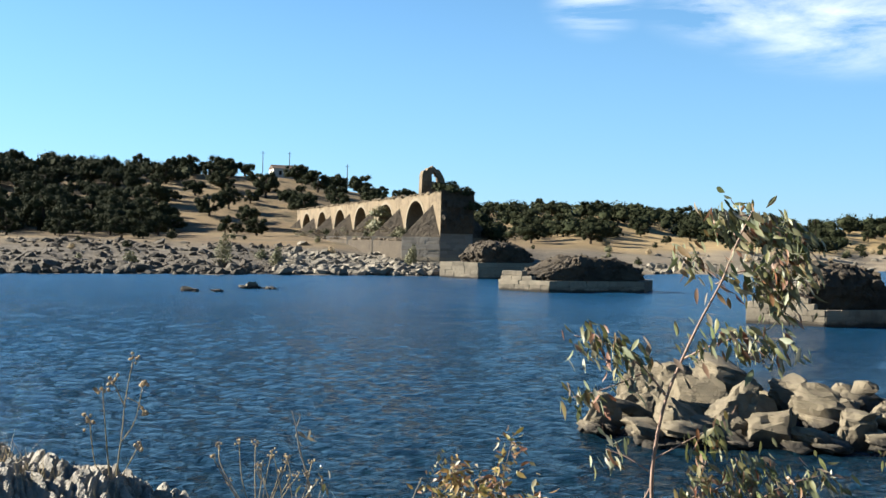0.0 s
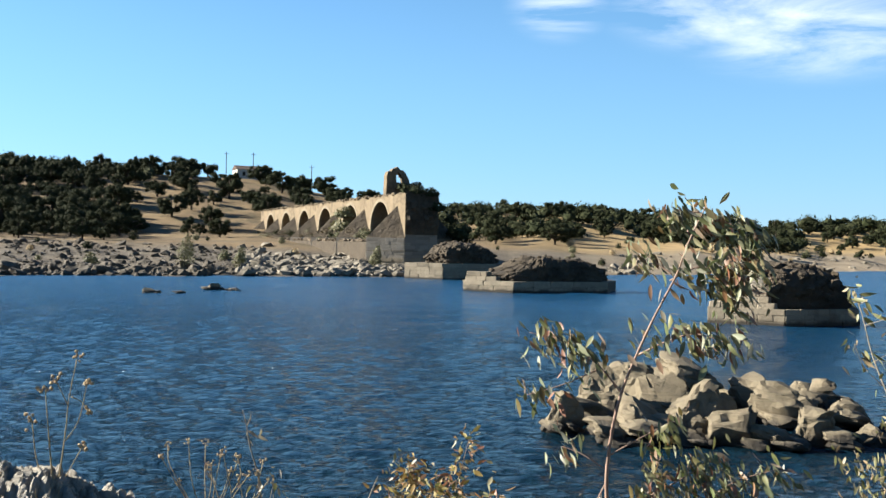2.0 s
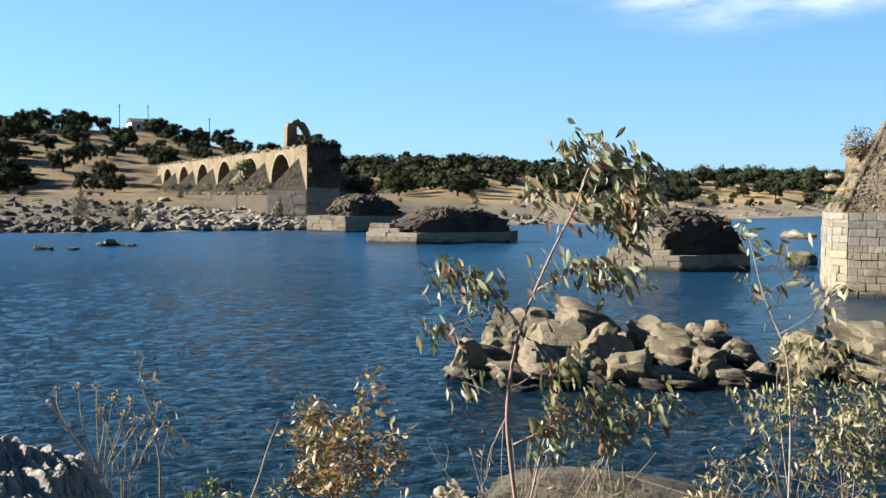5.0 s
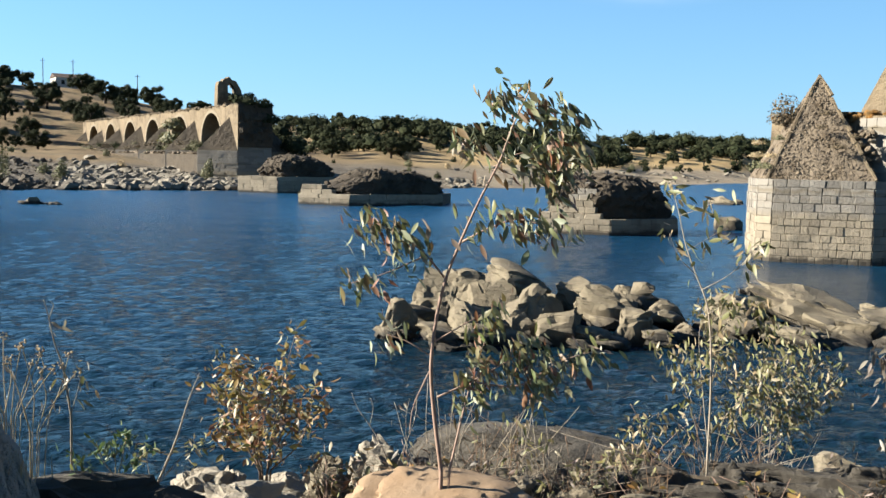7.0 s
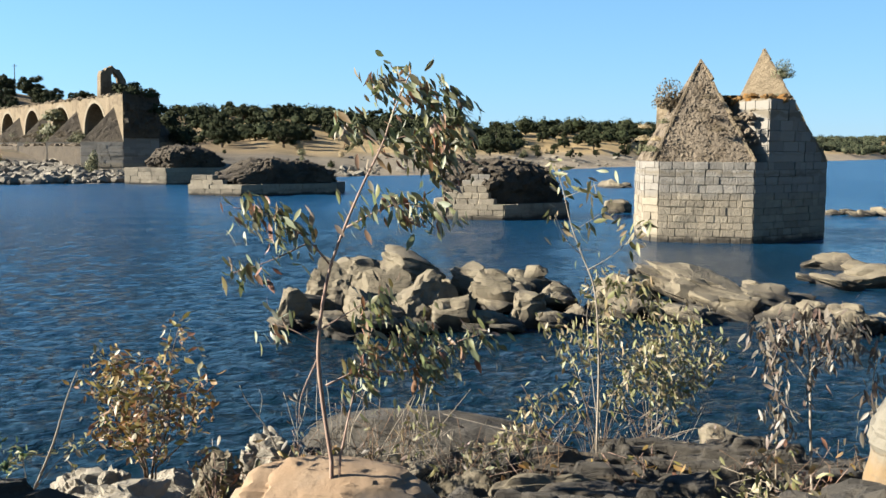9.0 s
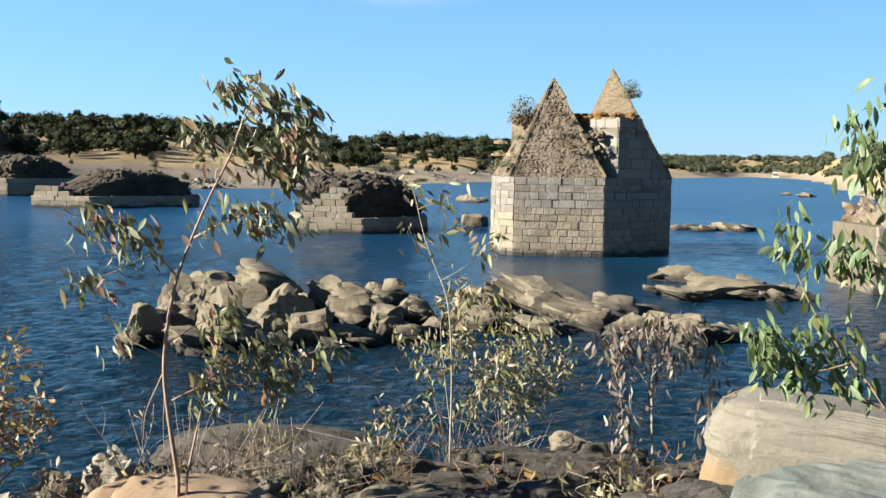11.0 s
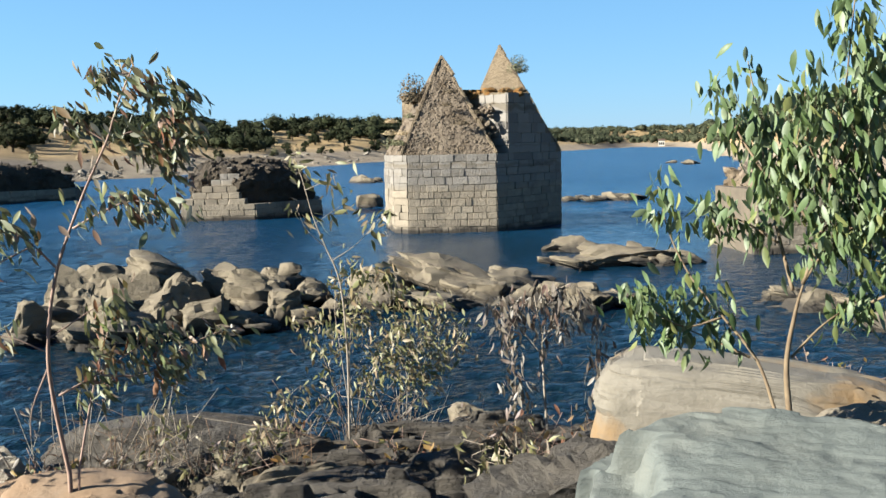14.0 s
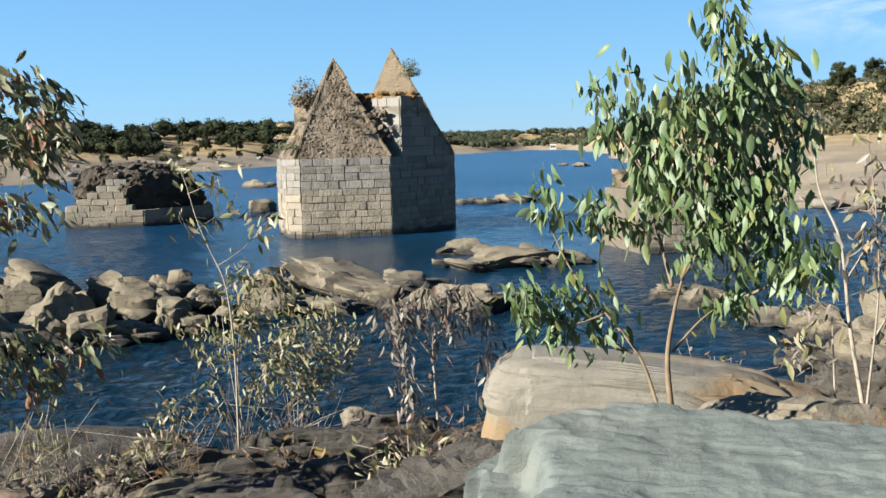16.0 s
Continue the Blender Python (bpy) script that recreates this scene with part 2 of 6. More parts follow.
ROOFTILE = material("clay_roof", (0.24, 0.17, 0.13), (0.18, 0.13, 0.10), 1.5, 0.9, 0.5, 9)
PANE = material("window_dark", (0.03, 0.035, 0.04), (0.04, 0.045, 0.05), 2, 0.15, 0.0, 9)
OAKLEAF = leaf_material("oak_leaf", [(0.02, 0.026, 0.011), (0.03, 0.037, 0.015), (0.046, 0.05, 0.023), (0.026, 0.031, 0.013)], 0.85, 0.05, 0.08)
FARLEAF = leaf_material("far_leaf", [(0.035, 0.043, 0.022), (0.052, 0.06, 0.032), (0.07, 0.072, 0.04), (0.042, 0.05, 0.026)], 0.85, 0.05, 0.08)
SCRUBLEAF = leaf_material("scrub_leaf", [(0.048, 0.054, 0.026), (0.072, 0.07, 0.036), (0.095, 0.084, 0.045), (0.055, 0.058, 0.027)], 0.85, 0.05, 0.08)
SHRUBLEAF = leaf_material("shrub_leaf", [(0.10, 0.11, 0.045), (0.15, 0.15, 0.07), (0.19, 0.17, 0.085), (0.12, 0.125, 0.05)], 0.7, 0.15)
EUCALYPT = leaf_material("eucalypt_leaf", [(0.10, 0.125, 0.035), (0.22, 0.24, 0.15), (0.17, 0.165, 0.05), (0.30, 0.30, 0.22), (0.23, 0.09, 0.045), (0.13, 0.15, 0.05), (0.27, 0.24, 0.13)])
GREENLEAF = leaf_material("green_eucalypt_leaf", [(0.07, 0.115, 0.035), (0.14, 0.195, 0.08), (0.10, 0.15, 0.045), (0.24, 0.285, 0.16), (0.08, 0.125, 0.04), (0.22, 0.23, 0.07)], 0.5, 0.28)
REDLEAF = leaf_material("reddish_leaf", [(0.21, 0.10, 0.03), (0.27, 0.19, 0.055), (0.15, 0.15, 0.04), (0.34, 0.30, 0.20), (0.30, 0.13, 0.07), (0.20, 0.17, 0.045)])
BROWNLEAF = leaf_material("withered_leaf", [(0.13, 0.11, 0.075), (0.20, 0.175, 0.13), (0.10, 0.08, 0.055), (0.14, 0.09, 0.065), (0.25, 0.23, 0.18)])
DRYWEED = leaf_material("dry_weed_leaf", [(0.10, 0.075, 0.04), (0.15, 0.11, 0.06), (0.07, 0.06, 0.03)], 0.8, 0.1)
OLIVELEAF = leaf_material("olive_leaf", [(0.16, 0.165, 0.055), (0.24, 0.22, 0.10), (0.13, 0.14, 0.045), (0.28, 0.20, 0.11), (0.30, 0.27, 0.17)])
STRAW = leaf_material("straw", [(0.42, 0.32, 0.17), (0.52, 0.42, 0.24), (0.35, 0.25, 0.13)], 0.8, 0.2)
LITTER = leaf_material("leaf_litter", [(0.26, 0.17, 0.09), (0.34, 0.25, 0.14), (0.20, 0.12, 0.07), (0.30, 0.13, 0.10)], 0.8, 0.1)


def ground_material():
    """Dry grass over pale soil; bare grey shingle low by the water."""
    m = bpy.data.materials.new("dry_land")
    m.use_nodes = True
    n, l = m.node_tree.nodes, m.node_tree.links
    b = n["Principled BSDF"]
    b.inputs["Roughness"].default_value = 0.95
    b.inputs["Specular IOR Level"].default_value = 0.1
    pos = n.new("ShaderNodeNewGeometry").outputs["Position"]
    sep = n.new("ShaderNodeSeparateXYZ")
    l.new(pos, sep.inputs[0])

    def tex(s, d=6.0, r=0.6):
        t = n.new("ShaderNodeTexNoise")
        t.inputs["Scale"].default_value, t.inputs["Detail"].default_value, t.inputs["Roughness"].default_value = s, d, r
        l.new(pos, t.inputs["Vector"])
        return t.outputs[0]

    def ramp(v, lo, hi):
        r = n.new("ShaderNodeMapRange")
        r.inputs["From Min"].default_value, r.inputs["From Max"].default_value = lo, hi
        l.new(v, r.inputs["Value"])
        return r.outputs[0]

    def mix(f, a, c):
        x = n.new("ShaderNodeMixRGB")
        l.new(f, x.inputs[0])
        for i, s in ((1, a), (2, c)):
            if isinstance(s, tuple):
                x.inputs[i].default_value = (*s, 1)
            else:
                l.new(s, x.inputs[i])
        return x.outputs[0]

    grass = mix(ramp(tex(0.035, 8), 0.38, 0.62), (0.17, 0.125, 0.068), (0.11, 0.08, 0.046))
    grass = mix(ramp(tex(0.16, 8, 0.7), 0.5, 0.66), grass, (0.055, 0.047, 0.028))
    shingle = mix(ramp(tex(0.3, 9, 0.75), 0.4, 0.6), (0.125, 0.107, 0.08), (0.08, 0.068, 0.05))
    shingle = mix(ramp(tex(2.5, 8, 0.75), 0.52, 0.66), shingle, (0.06, 0.05, 0.037))
    sand = mix(ramp(tex(0.12, 8, 0.7), 0.42, 0.62), (0.235, 0.192, 0.13), (0.15, 0.122, 0.083))
    shingle = mix(ramp(sep.outputs["X"], 22, 60), shingle, sand)
    grass = mix(ramp(sep.outputs["X"], 15, 60), grass, mix(ramp(tex(0.11, 8, 0.7), 0.42, 0.66), (0.31, 0.222, 0.105), (0.19, 0.14, 0.07)))
    wob = n.new("ShaderNodeMath")
    wob.operation = "MULTIPLY_ADD"
    wob.inputs[1].default_value = 3.5
    l.new(tex(0.06, 6), wob.inputs[0])
    l.new(sep.outputs["Z"], wob.inputs[2])
    l.new(mix(ramp(wob.outputs[0], 4.3, 5.6), shingle, grass), b.inputs["Base Color"])
    bp = n.new("ShaderNodeBump")
    bp.inputs["Strength"].default_value, bp.inputs["Distance"].default_value = 0.8, 0.25
    l.new(tex(1.8, 10, 0.75), bp.inputs["Height"])
    l.new(bp.outputs[0], b.inputs["Normal"])
    return m


def water_material():
    """Wind-rippled river water."""
    m = bpy.data.materials.new("river_water")
    m.use_nodes = True
    n, l = m.node_tree.nodes, m.node_tree.links
    b = n["Principled BSDF"]
    b.inputs["IOR"].default_value = 1.33
    pos = n.new("ShaderNodeNewGeometry").outputs["Position"]
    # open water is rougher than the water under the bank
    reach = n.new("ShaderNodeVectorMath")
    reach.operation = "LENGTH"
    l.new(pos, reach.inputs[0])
    choppy = n.new("ShaderNodeMapRange")
    choppy.inputs["From Min"].default_value, choppy.inputs["From Max"].default_value = 26, 110
    choppy.inputs["To Min"].default_value, choppy.inputs["To Max"].default_value = 0.06, 0.26
    l.new(reach.outputs["Value"], choppy.inputs["Value"])
    l.new(choppy.outputs[0], b.inputs["Roughness"])
    # reflected sky painted into the base colour: lighter and bluer farther from the camera
    blueing = n.new("ShaderNodeMapRange")
    blueing.inputs["From Min"].default_value, blueing.inputs["From Max"].default_value = 16, 70
    l.new(reach.outputs["Value"], blueing.inputs["Value"])
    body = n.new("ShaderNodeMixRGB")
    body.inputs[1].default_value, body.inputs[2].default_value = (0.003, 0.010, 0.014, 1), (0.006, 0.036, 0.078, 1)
    l.new(blueing.outputs[0], body.inputs[0])
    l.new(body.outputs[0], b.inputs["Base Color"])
    turn = n.new("ShaderNodeMapping")
    turn.inputs["Rotation"].default_value = (0, 0, radians(14))
    turn.inputs["Scale"].default_value = (0.55, 1.0, 1.0)
    l.new(pos, turn.inputs[0])

    def tex(s, d, r, dis=0.0):
        t = n.new("ShaderNodeTexNoise")
        t.inputs["Scale"].default_value, t.inputs["Detail"].default_value, t.inputs["Roughness"].default_value = s, d, r
        t.inputs["Distortion"].default_value = dis
        l.new(turn.outputs[0], t.inputs["Vector"])
        return t.outputs[0]

    gust = n.new("ShaderNodeMapRange")
    gust.inputs["From Min"].default_value, gust.inputs["From Max"].default_value = 0.3, 0.7
    gust.inputs["To Min"].default_value, gust.inputs["To Max"].default_value = 0.55, 1.1
    l.new(tex(0.045, 3, 0.5), gust.inputs["Value"])
    calm = n.new("ShaderNodeMapRange")
    calm.inputs["From Min"].default_value, calm.inputs["From Max"].default_value = 40, 150
    calm.inputs["To Min"].default_value, calm.inputs["To Max"].default_value = 1.15, 0.6
    l.new(reach.outputs["Value"], calm.inputs["Value"])
    chop = n.new("ShaderNodeMath")
    chop.operation = "MULTIPLY"
    l.new(gust.outputs[0], chop.inputs[0])
    l.new(calm.outputs[0], chop.inputs[1])
    s1 = n.new("ShaderNodeMath")
    s1.operation = "MULTIPLY_ADD"
    s1.inputs[1].default_value = 0.45
    l.new(tex(6.5, 5, 0.62, 0.4), s1.inputs[0])
    l.new(tex(2.3, 4, 0.6, 0.8), s1.inputs[2])
    bp = n.new("ShaderNodeBump")
    bp.inputs["Distance"].default_value = 0.3
    # sheltered water in the lee of the pier
    lee = n.new("ShaderNodeVectorMath")
    lee.operation = "DISTANCE"
    lee.inputs[1].default_value = (23, 30, 0)
    l.new(pos, lee.inputs[0])
    still = n.new("ShaderNodeMapRange")
    still.inputs["From Min"].default_value, still.inputs["From Max"].default_value = 4, 14
    still.inputs["To Min"].default_value, still.inputs["To Max"].default_value = 0.22, 1.0
    l.new(lee.outputs["Value"], still.inputs["Value"])
    hushed = n.new("ShaderNodeMath")
    hushed.operation = "MULTIPLY"
    l.new(chop.outputs[0], hushed.inputs[0])
    l.new(still.outputs[0], hushed.inputs[1])
    l.new(hushed.outputs[0], bp.inputs["Strength"])
    l.new(s1.outputs[0], bp.inputs["Height"])
    l.new(bp.outputs[0], b.inputs["Normal"])
    return m


# ---- helpers of this scene ----
RNG = np.random.default_rng(7)


def mesh_of(name, verts, faces, mat, smooth=False):
    me = bpy.data.meshes.new(name)
    me.from_pydata([tuple(v) for v in verts], [], [tuple(f) for f in faces])
    me.update()
    if mat:
        me.materials.append(mat)
    if smooth:
        me.polygons.foreach_set("use_smooth", [True] * len(me.polygons))
    return me


def thing(name, label, category, at=(0, 0, 0), group="", kind=""):
    ob = new(name)
    ob.empty_display_size = 0.2
    ob.location = at
    return tagged(ob, label, category, group, kind)


def child(name, me, parent, loc=(0, 0, 0), label=""):
    ob = new(name, me)
    ob.parent = parent
    ob.location = loc
    if label:
        ob["label"] = label
    return ob


def part(name, bm, mat, parent, label=""):
    me = bpy.data.meshes.new(name)
    bm.to_mesh(me)
    bm.free()
    me.materials.append(mat)
    return child(name, me, parent, (0, 0, 0), label)


def fbm(p, octaves=4):
    return noise.fractal(Vector(p), 1.0, 2.0, octaves)


_ico = {}


def ico(level):
    if level not in _ico:
        bm = bmesh.new()
        bmesh.ops.create_icosphere(bm, subdivisions=level, radius=1.0)
        bm.verts.index_update()
        _ico[level] = (np.array([v.co[:] for v in bm.verts]), [[v.index for v in f.verts] for f in bm.faces])
        bm.free()
    return _ico[level]


def rock_shape(seed, level=3, cuts=14, rough=0.06, keep=(0.5, 0.85), strata=0.0, box=0.75):
    """A broken boulder: a blunt block split along random planes, with rough skin, radius about one."""
    rng = np.random.default_rng(seed)
    v, f = ico(level)
    v = np.sign(v) * np.abs(v) ** box
    for _ in range(cuts):
        d = rng.normal(size=3)
        d[2] = d[2] * 0.8 + 0.1
        d /= np.linalg.norm(d)
        k = (v @ d).max() * rng.uniform(*keep)
        over = v @ d - k
        v = v - np.where(over > 0, over * 0.97, 0)[:, None] * d
    o = rng.uniform(0, 50, 3)
    groove = np.array([max(0.0, 1 - 5 * abs(noise.noise(Vector((p[0] * 1.3, p[1] * 1.3, p[2] * 2.6)) + Vector(o)))) ** 2 for p in v])
    v = v * (1 - groove * 1.9 * rough)[:, None]
    amp = np.array([noise.fractal(Vector(p * 1.7 + o), 0.8, 2.1, 6) for p in v])
    crag = np.array([noise.cell(Vector((p[0] * 2.3, p[1] * 2.3, p[2] * 4.0)) + Vector(o)) for p in v])
    v = v * (1 + rough * (1.7 * amp + 1.1 * crag))[:, None]
    if strata:
        s = np.array([noise.noise(Vector((p[0] * 0.6, p[1] * 0.6, p[2] * 9.0)) + Vector(o)) for p in v])
        v[:, :2] *= (1 + strata * 3 * s)[:, None]
    return v, f


def rock(name, label, at, size, seed, mat=ROCK, level=3, turn=0.0, tilt=(0, 0), group="", cuts=14, rough=0.06, keep=(0.5, 0.85), strata=0.0, box=0.75):
    v, f = rock_shape(seed, level, cuts, rough, keep, strata, box)
    v = v / np.abs(v).max(axis=0)
    v *= np.array(size)
    m = np.array(Euler((radians(tilt[0]), radians(tilt[1]), radians(turn))).to_matrix())
    me = mesh_of(name, v @ m.T, f, mat, True)
    me.set_sharp_from_angle(angle=radians(24))
    ob = new(name, me)
    ob.location = at
    return tagged(ob, label, "rock", group)


def tube(points, radii, sides=6):
    """Vertices and faces of a tapered stem along points."""
    pts = [Vector(p) for p in points]
    V, F = [], []
    for i, p in enumerate(pts):
        d = (pts[min(i + 1, len(pts) - 1)] - pts[max(i - 1, 0)]).normalized()
        a = d.orthogonal().normalized() if abs(d.x) < 0.9 else d.cross(Vector((0, 1, 0))).normalized()
        b = d.cross(a)
        for k in range(sides):
            t = 2 * math.pi * k / sides
            V.append(p + (a * math.cos(t) + b * math.sin(t)) * radii[i])
        if i:
            o = (i - 1) * sides
            for k in range(sides):
                F.append((o + k, o + (k + 1) % sides, o + sides + (k + 1) % sides, o + sides + k))
    F.append(tuple(range(sides - 1, -1, -1)))
    F.append(tuple(range(len(V) - sides, len(V))))
    return V, F


def smooth_line(pts, n=6, wobble=0.0, rng=None):
    """Points along a Catmull-Rom line."""
    p = [Vector(q) for q in pts]
    p = [p[0] * 2 - p[1]] + p + [p[-1] * 2 - p[-2]]
    out = []
    for i in range(1, len(p) - 2):
        for k in range(n):
            t = k / n
            a, b, c, d = p[i - 1], p[i], p[i + 1], p[i + 2]
            q = 0.5 * ((2 * b) + (c - a) * t + (2 * a - 5 * b + 4 * c - d) * t * t + (3 * b - a - 3 * c + d) * t ** 3)
            if wobble and rng is not None:
                q += Vector(rng.normal(0, wobble, 3))
            out.append(q)
    out.append(p[-2])
    return out


# ---- the land: one sheet from the camera's feet to the horizon ----
SHORE_AZ = [-180, -130, -100, -75, -50, -30, -22, -14, -1.4, 5, 7.7, 16, 24.6, 28, 34, 37, 39.5, 42.6, 45.7, 48.2, 50.8, 54, 58.3, 61.4, 75, 95, 130, 180]
SHORE_R = [4000, 4000, 900, 300, 150, 112, 116, 117, 122, 132, 138, 164, 224, 268, 380, 500, 580, 800, 690, 225, 114, 76, 58.5, 58, 52, 60, 4000, 4000]
RIDGE_AZ = [-180, -35, -22, -9, -3, 2, 8, 24, 30, 36, 40, 46, 48, 51, 55, 62, 90, 180]
RIDGE_R = [900, 330, 330, 330, 330, 300, 260, 340, 370, 620, 900, 900, 560, 400, 300, 230, 230, 900]
RIDGE_Z = [10, 26, 25, 24, 18, 13.5, 11.2, 10.8, 10.8, 11, 13, 14, 14, 17, 17, 16, 16, 10]


def land(x, y):
    """Height of the land without its roughness."""
    r = math.hypot(x, y)
    az = math.degrees(math.atan2(x, y))
    q = x * 0.259 + y * 0.966
    near = float(np.interp(q, [-300, -40, -6, 0, 3, 5, 7, 8.5, 10, 11, 14, 22], [14, 8, 2.9, 2.6, 2.5, 2.1, 1.5, 1.0, 0.35, -0.15, -1.4, -2.5]))
    shelf = float(np.interp(q, [4, 6, 8.6, 9.5, 10.6], [1.95, 1.52, 1.2, 0.55, -0.1]))
    near += (max(shelf, near) - near) * min(1.0, max(0.0, (x - 1.3) / 0.9))
    d = float(np.interp(az, SHORE_AZ, SHORE_R)) + 5 * noise.noise(Vector((az * 0.35, 3.1, 0)))
    rr = max(float(np.interp(az, RIDGE_AZ, RIDGE_R)), d + 90)
    rz = float(np.interp(az, RIDGE_AZ, RIDGE_Z))
    far = float(np.interp(r, [d - 25, d, d + 20, d + 48, min(d + 105, rr - 40), rr, rr + 300, 4600], [-2.5, 0, 1.1, 3.4, min(5.4, 3.4 + (rz - 3.4) * 0.55), rz, rz + 2, rz + 2]))
    return max(near, far, -2.5)


def ground_z(x, y):
    h = land(x, y)
    r = math.hypot(x, y)
    if r < 25:
        return h + 0.10 * fbm((x * 0.9, y * 0.9, 0.0), 5)
    k = min(1.0, max(0.0, (h + 0.4) / 1.0))
    return h + k * (0.35 * fbm((x * 0.09, y * 0.09, 1.0), 6) + 1.2 * noise.noise(Vector((x * 0.012, y * 0.012, 5))) * min(1, max(h - 1.5, 0) / 4))


def build_ground():
    NA = 540
    radii = np.concatenate([[0.25], np.geomspace(0.7, 40, 70), np.geomspace(42, 420, 110), np.geomspace(440, 4600, 26)])
    V, F = [], []
    for r in radii:
        for k in range(NA):
            a = 2 * math.pi * k / NA
            x, y = r * math.sin(a), r * math.cos(a)
            V.append((x, y, ground_z(x, y)))
    for i in range(len(radii) - 1):
        for k in range(NA):
            j = (k + 1) % NA
            F.append((i * NA + k, (i + 1) * NA + k, (i + 1) * NA + j, i * NA + j))
    F.append(tuple(range(NA)))
    tagged(new("ground", mesh_of("ground", V, F, ground_material(), True)), "dry ochre grassland and grey shingle round the river", "ground", kind="structure")


build_ground()


def build_water():
    """One sheet of water; real chop where the camera is near, flattening out far away."""
    rng = np.random.default_rng(12)
    az = np.radians(np.concatenate([np.linspace(-180, -34, 30, endpoint=False), np.arange(-34, 70, 0.14), np.linspace(70, 180, 24)]))
    r = np.concatenate([[3.0, 6.0], np.geomspace(8.5, 110, 640), np.geomspace(112, 4600, 60)])
    R, A = np.meshgrid(r, az, indexing="ij")
    X, Y = R * np.sin(A), R * np.cos(A)
    Z = np.zeros_like(X)
    wind = radians(24)
    for k in range(46):
        lam = 0.22 * (4.5 ** rng.random())
        th = wind + rng.normal(0, 0.55)
        amp = 0.0125 * lam ** 0.9 * rng.uniform(0.5, 1.2)
        fade = np.clip(lam / (R * 0.0115) - 0.75, 0, 1)
        Z += 0.8 * fade * amp * np.sin(2 * math.pi / lam * (X * math.sin(th) + Y * math.cos(th)) + rng.uniform(0, 6.3) + 0.8 * np.sin(X * 0.31 + k) + 0.8 * np.sin(Y * 0.27 + 2 * k))
    for k in range(34):
        lam = 1.1 * (5.5 ** rng.random())
        th = wind + rng.normal(0, 0.6)
        fade = np.clip(lam / (R * 0.0115) - 0.75, 0, 1) * np.clip((R - 18) / 45, 0, 1)
        Z += fade * 0.0019 * lam * rng.uniform(0.6, 1.2) * np.sin(2 * math.pi / lam * (X * math.sin(th) + Y * math.cos(th)) + rng.uniform(0, 6.3) + 0.9 * np.sin(X * 0.13 + k) + 0.9 * np.sin(Y * 0.11 + 2 * k))
    Z *= 0.75 + 0.35 * np.sin(X * 0.09 + 1) * np.sin(Y * 0.06 + 2)
    Z *= 1 - 0.85 * np.exp(-(((X - 23) / 9) ** 2 + ((Y - 30) / 8) ** 2))
    nr, na = X.shape
    me = bpy.data.meshes.new("water")
    co = np.stack([X, Y, Z], -1).reshape(-1, 3).astype(np.float32)
    i = np.arange(nr - 1)[:, None] * na
    j = np.arange(na - 1)[None, :]
    q = np.stack([i + j, i + na + j, i + na + j + 1, i + j + 1], -1).reshape(-1, 4)
    me.vertices.add(len(co))
    me.vertices.foreach_set("co", co.ravel())
    me.loops.add(q.size)
    me.loops.foreach_set("vertex_index", q.ravel().astype(np.int32))
    me.polygons.add(len(q))
    me.polygons.foreach_set("loop_start", np.arange(0, q.size, 4, dtype=np.int32))
    me.polygons.foreach_set("use_smooth", np.ones(len(q), dtype=bool))
    me.update(calc_edges=True)
    me.validate()
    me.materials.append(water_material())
    tagged(new("water", me), "dark blue river water ruffled by wind", "water", kind="structure")


build_water()


# ---- masonry ----
def stone_mesh(seed):
    """One worn ashlar block, unit size, chamfered."""
    rng = np.random.default_rng(seed)
    bm = bmesh.new()
    bmesh.ops.create_cube(bm, size=1.0)
    bmesh.ops.bevel(bm, geom=list(bm.edges), offset=0.055, segments=1, affect="EDGES")
    for v in bm.verts:
        v.co += Vector(rng.normal(0, 0.02, 3))
    me = bpy.data.meshes.new("stone")
    bm.to_mesh(me)
    bm.free()
    me.materials.append(ASHLAR)
    return me


STONES = [stone_mesh(i) for i in range(6)]


def course_stones(parent, a, b, z0, z1, course, length, seed, depth=0.22):
    """Courses of ashlar on the wall from a to b (plan, outside on the right hand of a to b)."""
    rng = np.random.default_rng(seed)
    a, b = Vector((*a, 0)), Vector((*b, 0))
    run, along = (b - a).length, (b - a).normalized()
    out = Vector((along.y, -along.x, 0))
    turn = math.atan2(along.y, along.x)
    n = max(1, round((z1 - z0) / course))
    tall = rng.uniform(0.88, 1.12, n)
    tall *= (z1 - z0) / tall.sum()
    for i in range(n):
        s, hh = 0.0, float(tall[i])
        foot = z0 + float(tall[:i].sum())
        while s < run - 0.02:
            w = length * rng.uniform(0.45, 1.6)
            if run - s - w < length * 0.5:
                w = run - s
            ob = child("stone", STONES[rng.integers(6)], parent)
            ob.location = a + along * (s + w / 2) - out * (depth / 2 - 0.05 + rng.uniform(-0.022, 0.022)) + Vector((0, 0, foot + hh / 2))
            ob.rotation_euler = (rng.normal(0, 0.006), rng.normal(0, 0.006), turn + rng.normal(0, 0.006))
            ob.scale = (w - 0.009, depth, hh - 0.010)
            s += w


def prism(poly, z0, z1, grow=0.0, top_grow=None):
    """Vertices and faces of an upright block over a plan."""
    c = np.mean(np.array(poly), axis=0)
    V = []
    for z, g in ((z0, grow), (z1, grow if top_grow is None else top_grow)):
        for p in poly:
            d = np.array(p) - c
            d = d / np.linalg.norm(d)
            V.append((p[0] + d[0] * g, p[1] + d[1] * g, z))
    n = len(poly)
    F = [(i, (i + 1) % n, n + (i + 1) % n, n + i) for i in range(n)] + [tuple(range(n - 1, -1, -1)), tuple(range(n, 2 * n))]
    return V, F


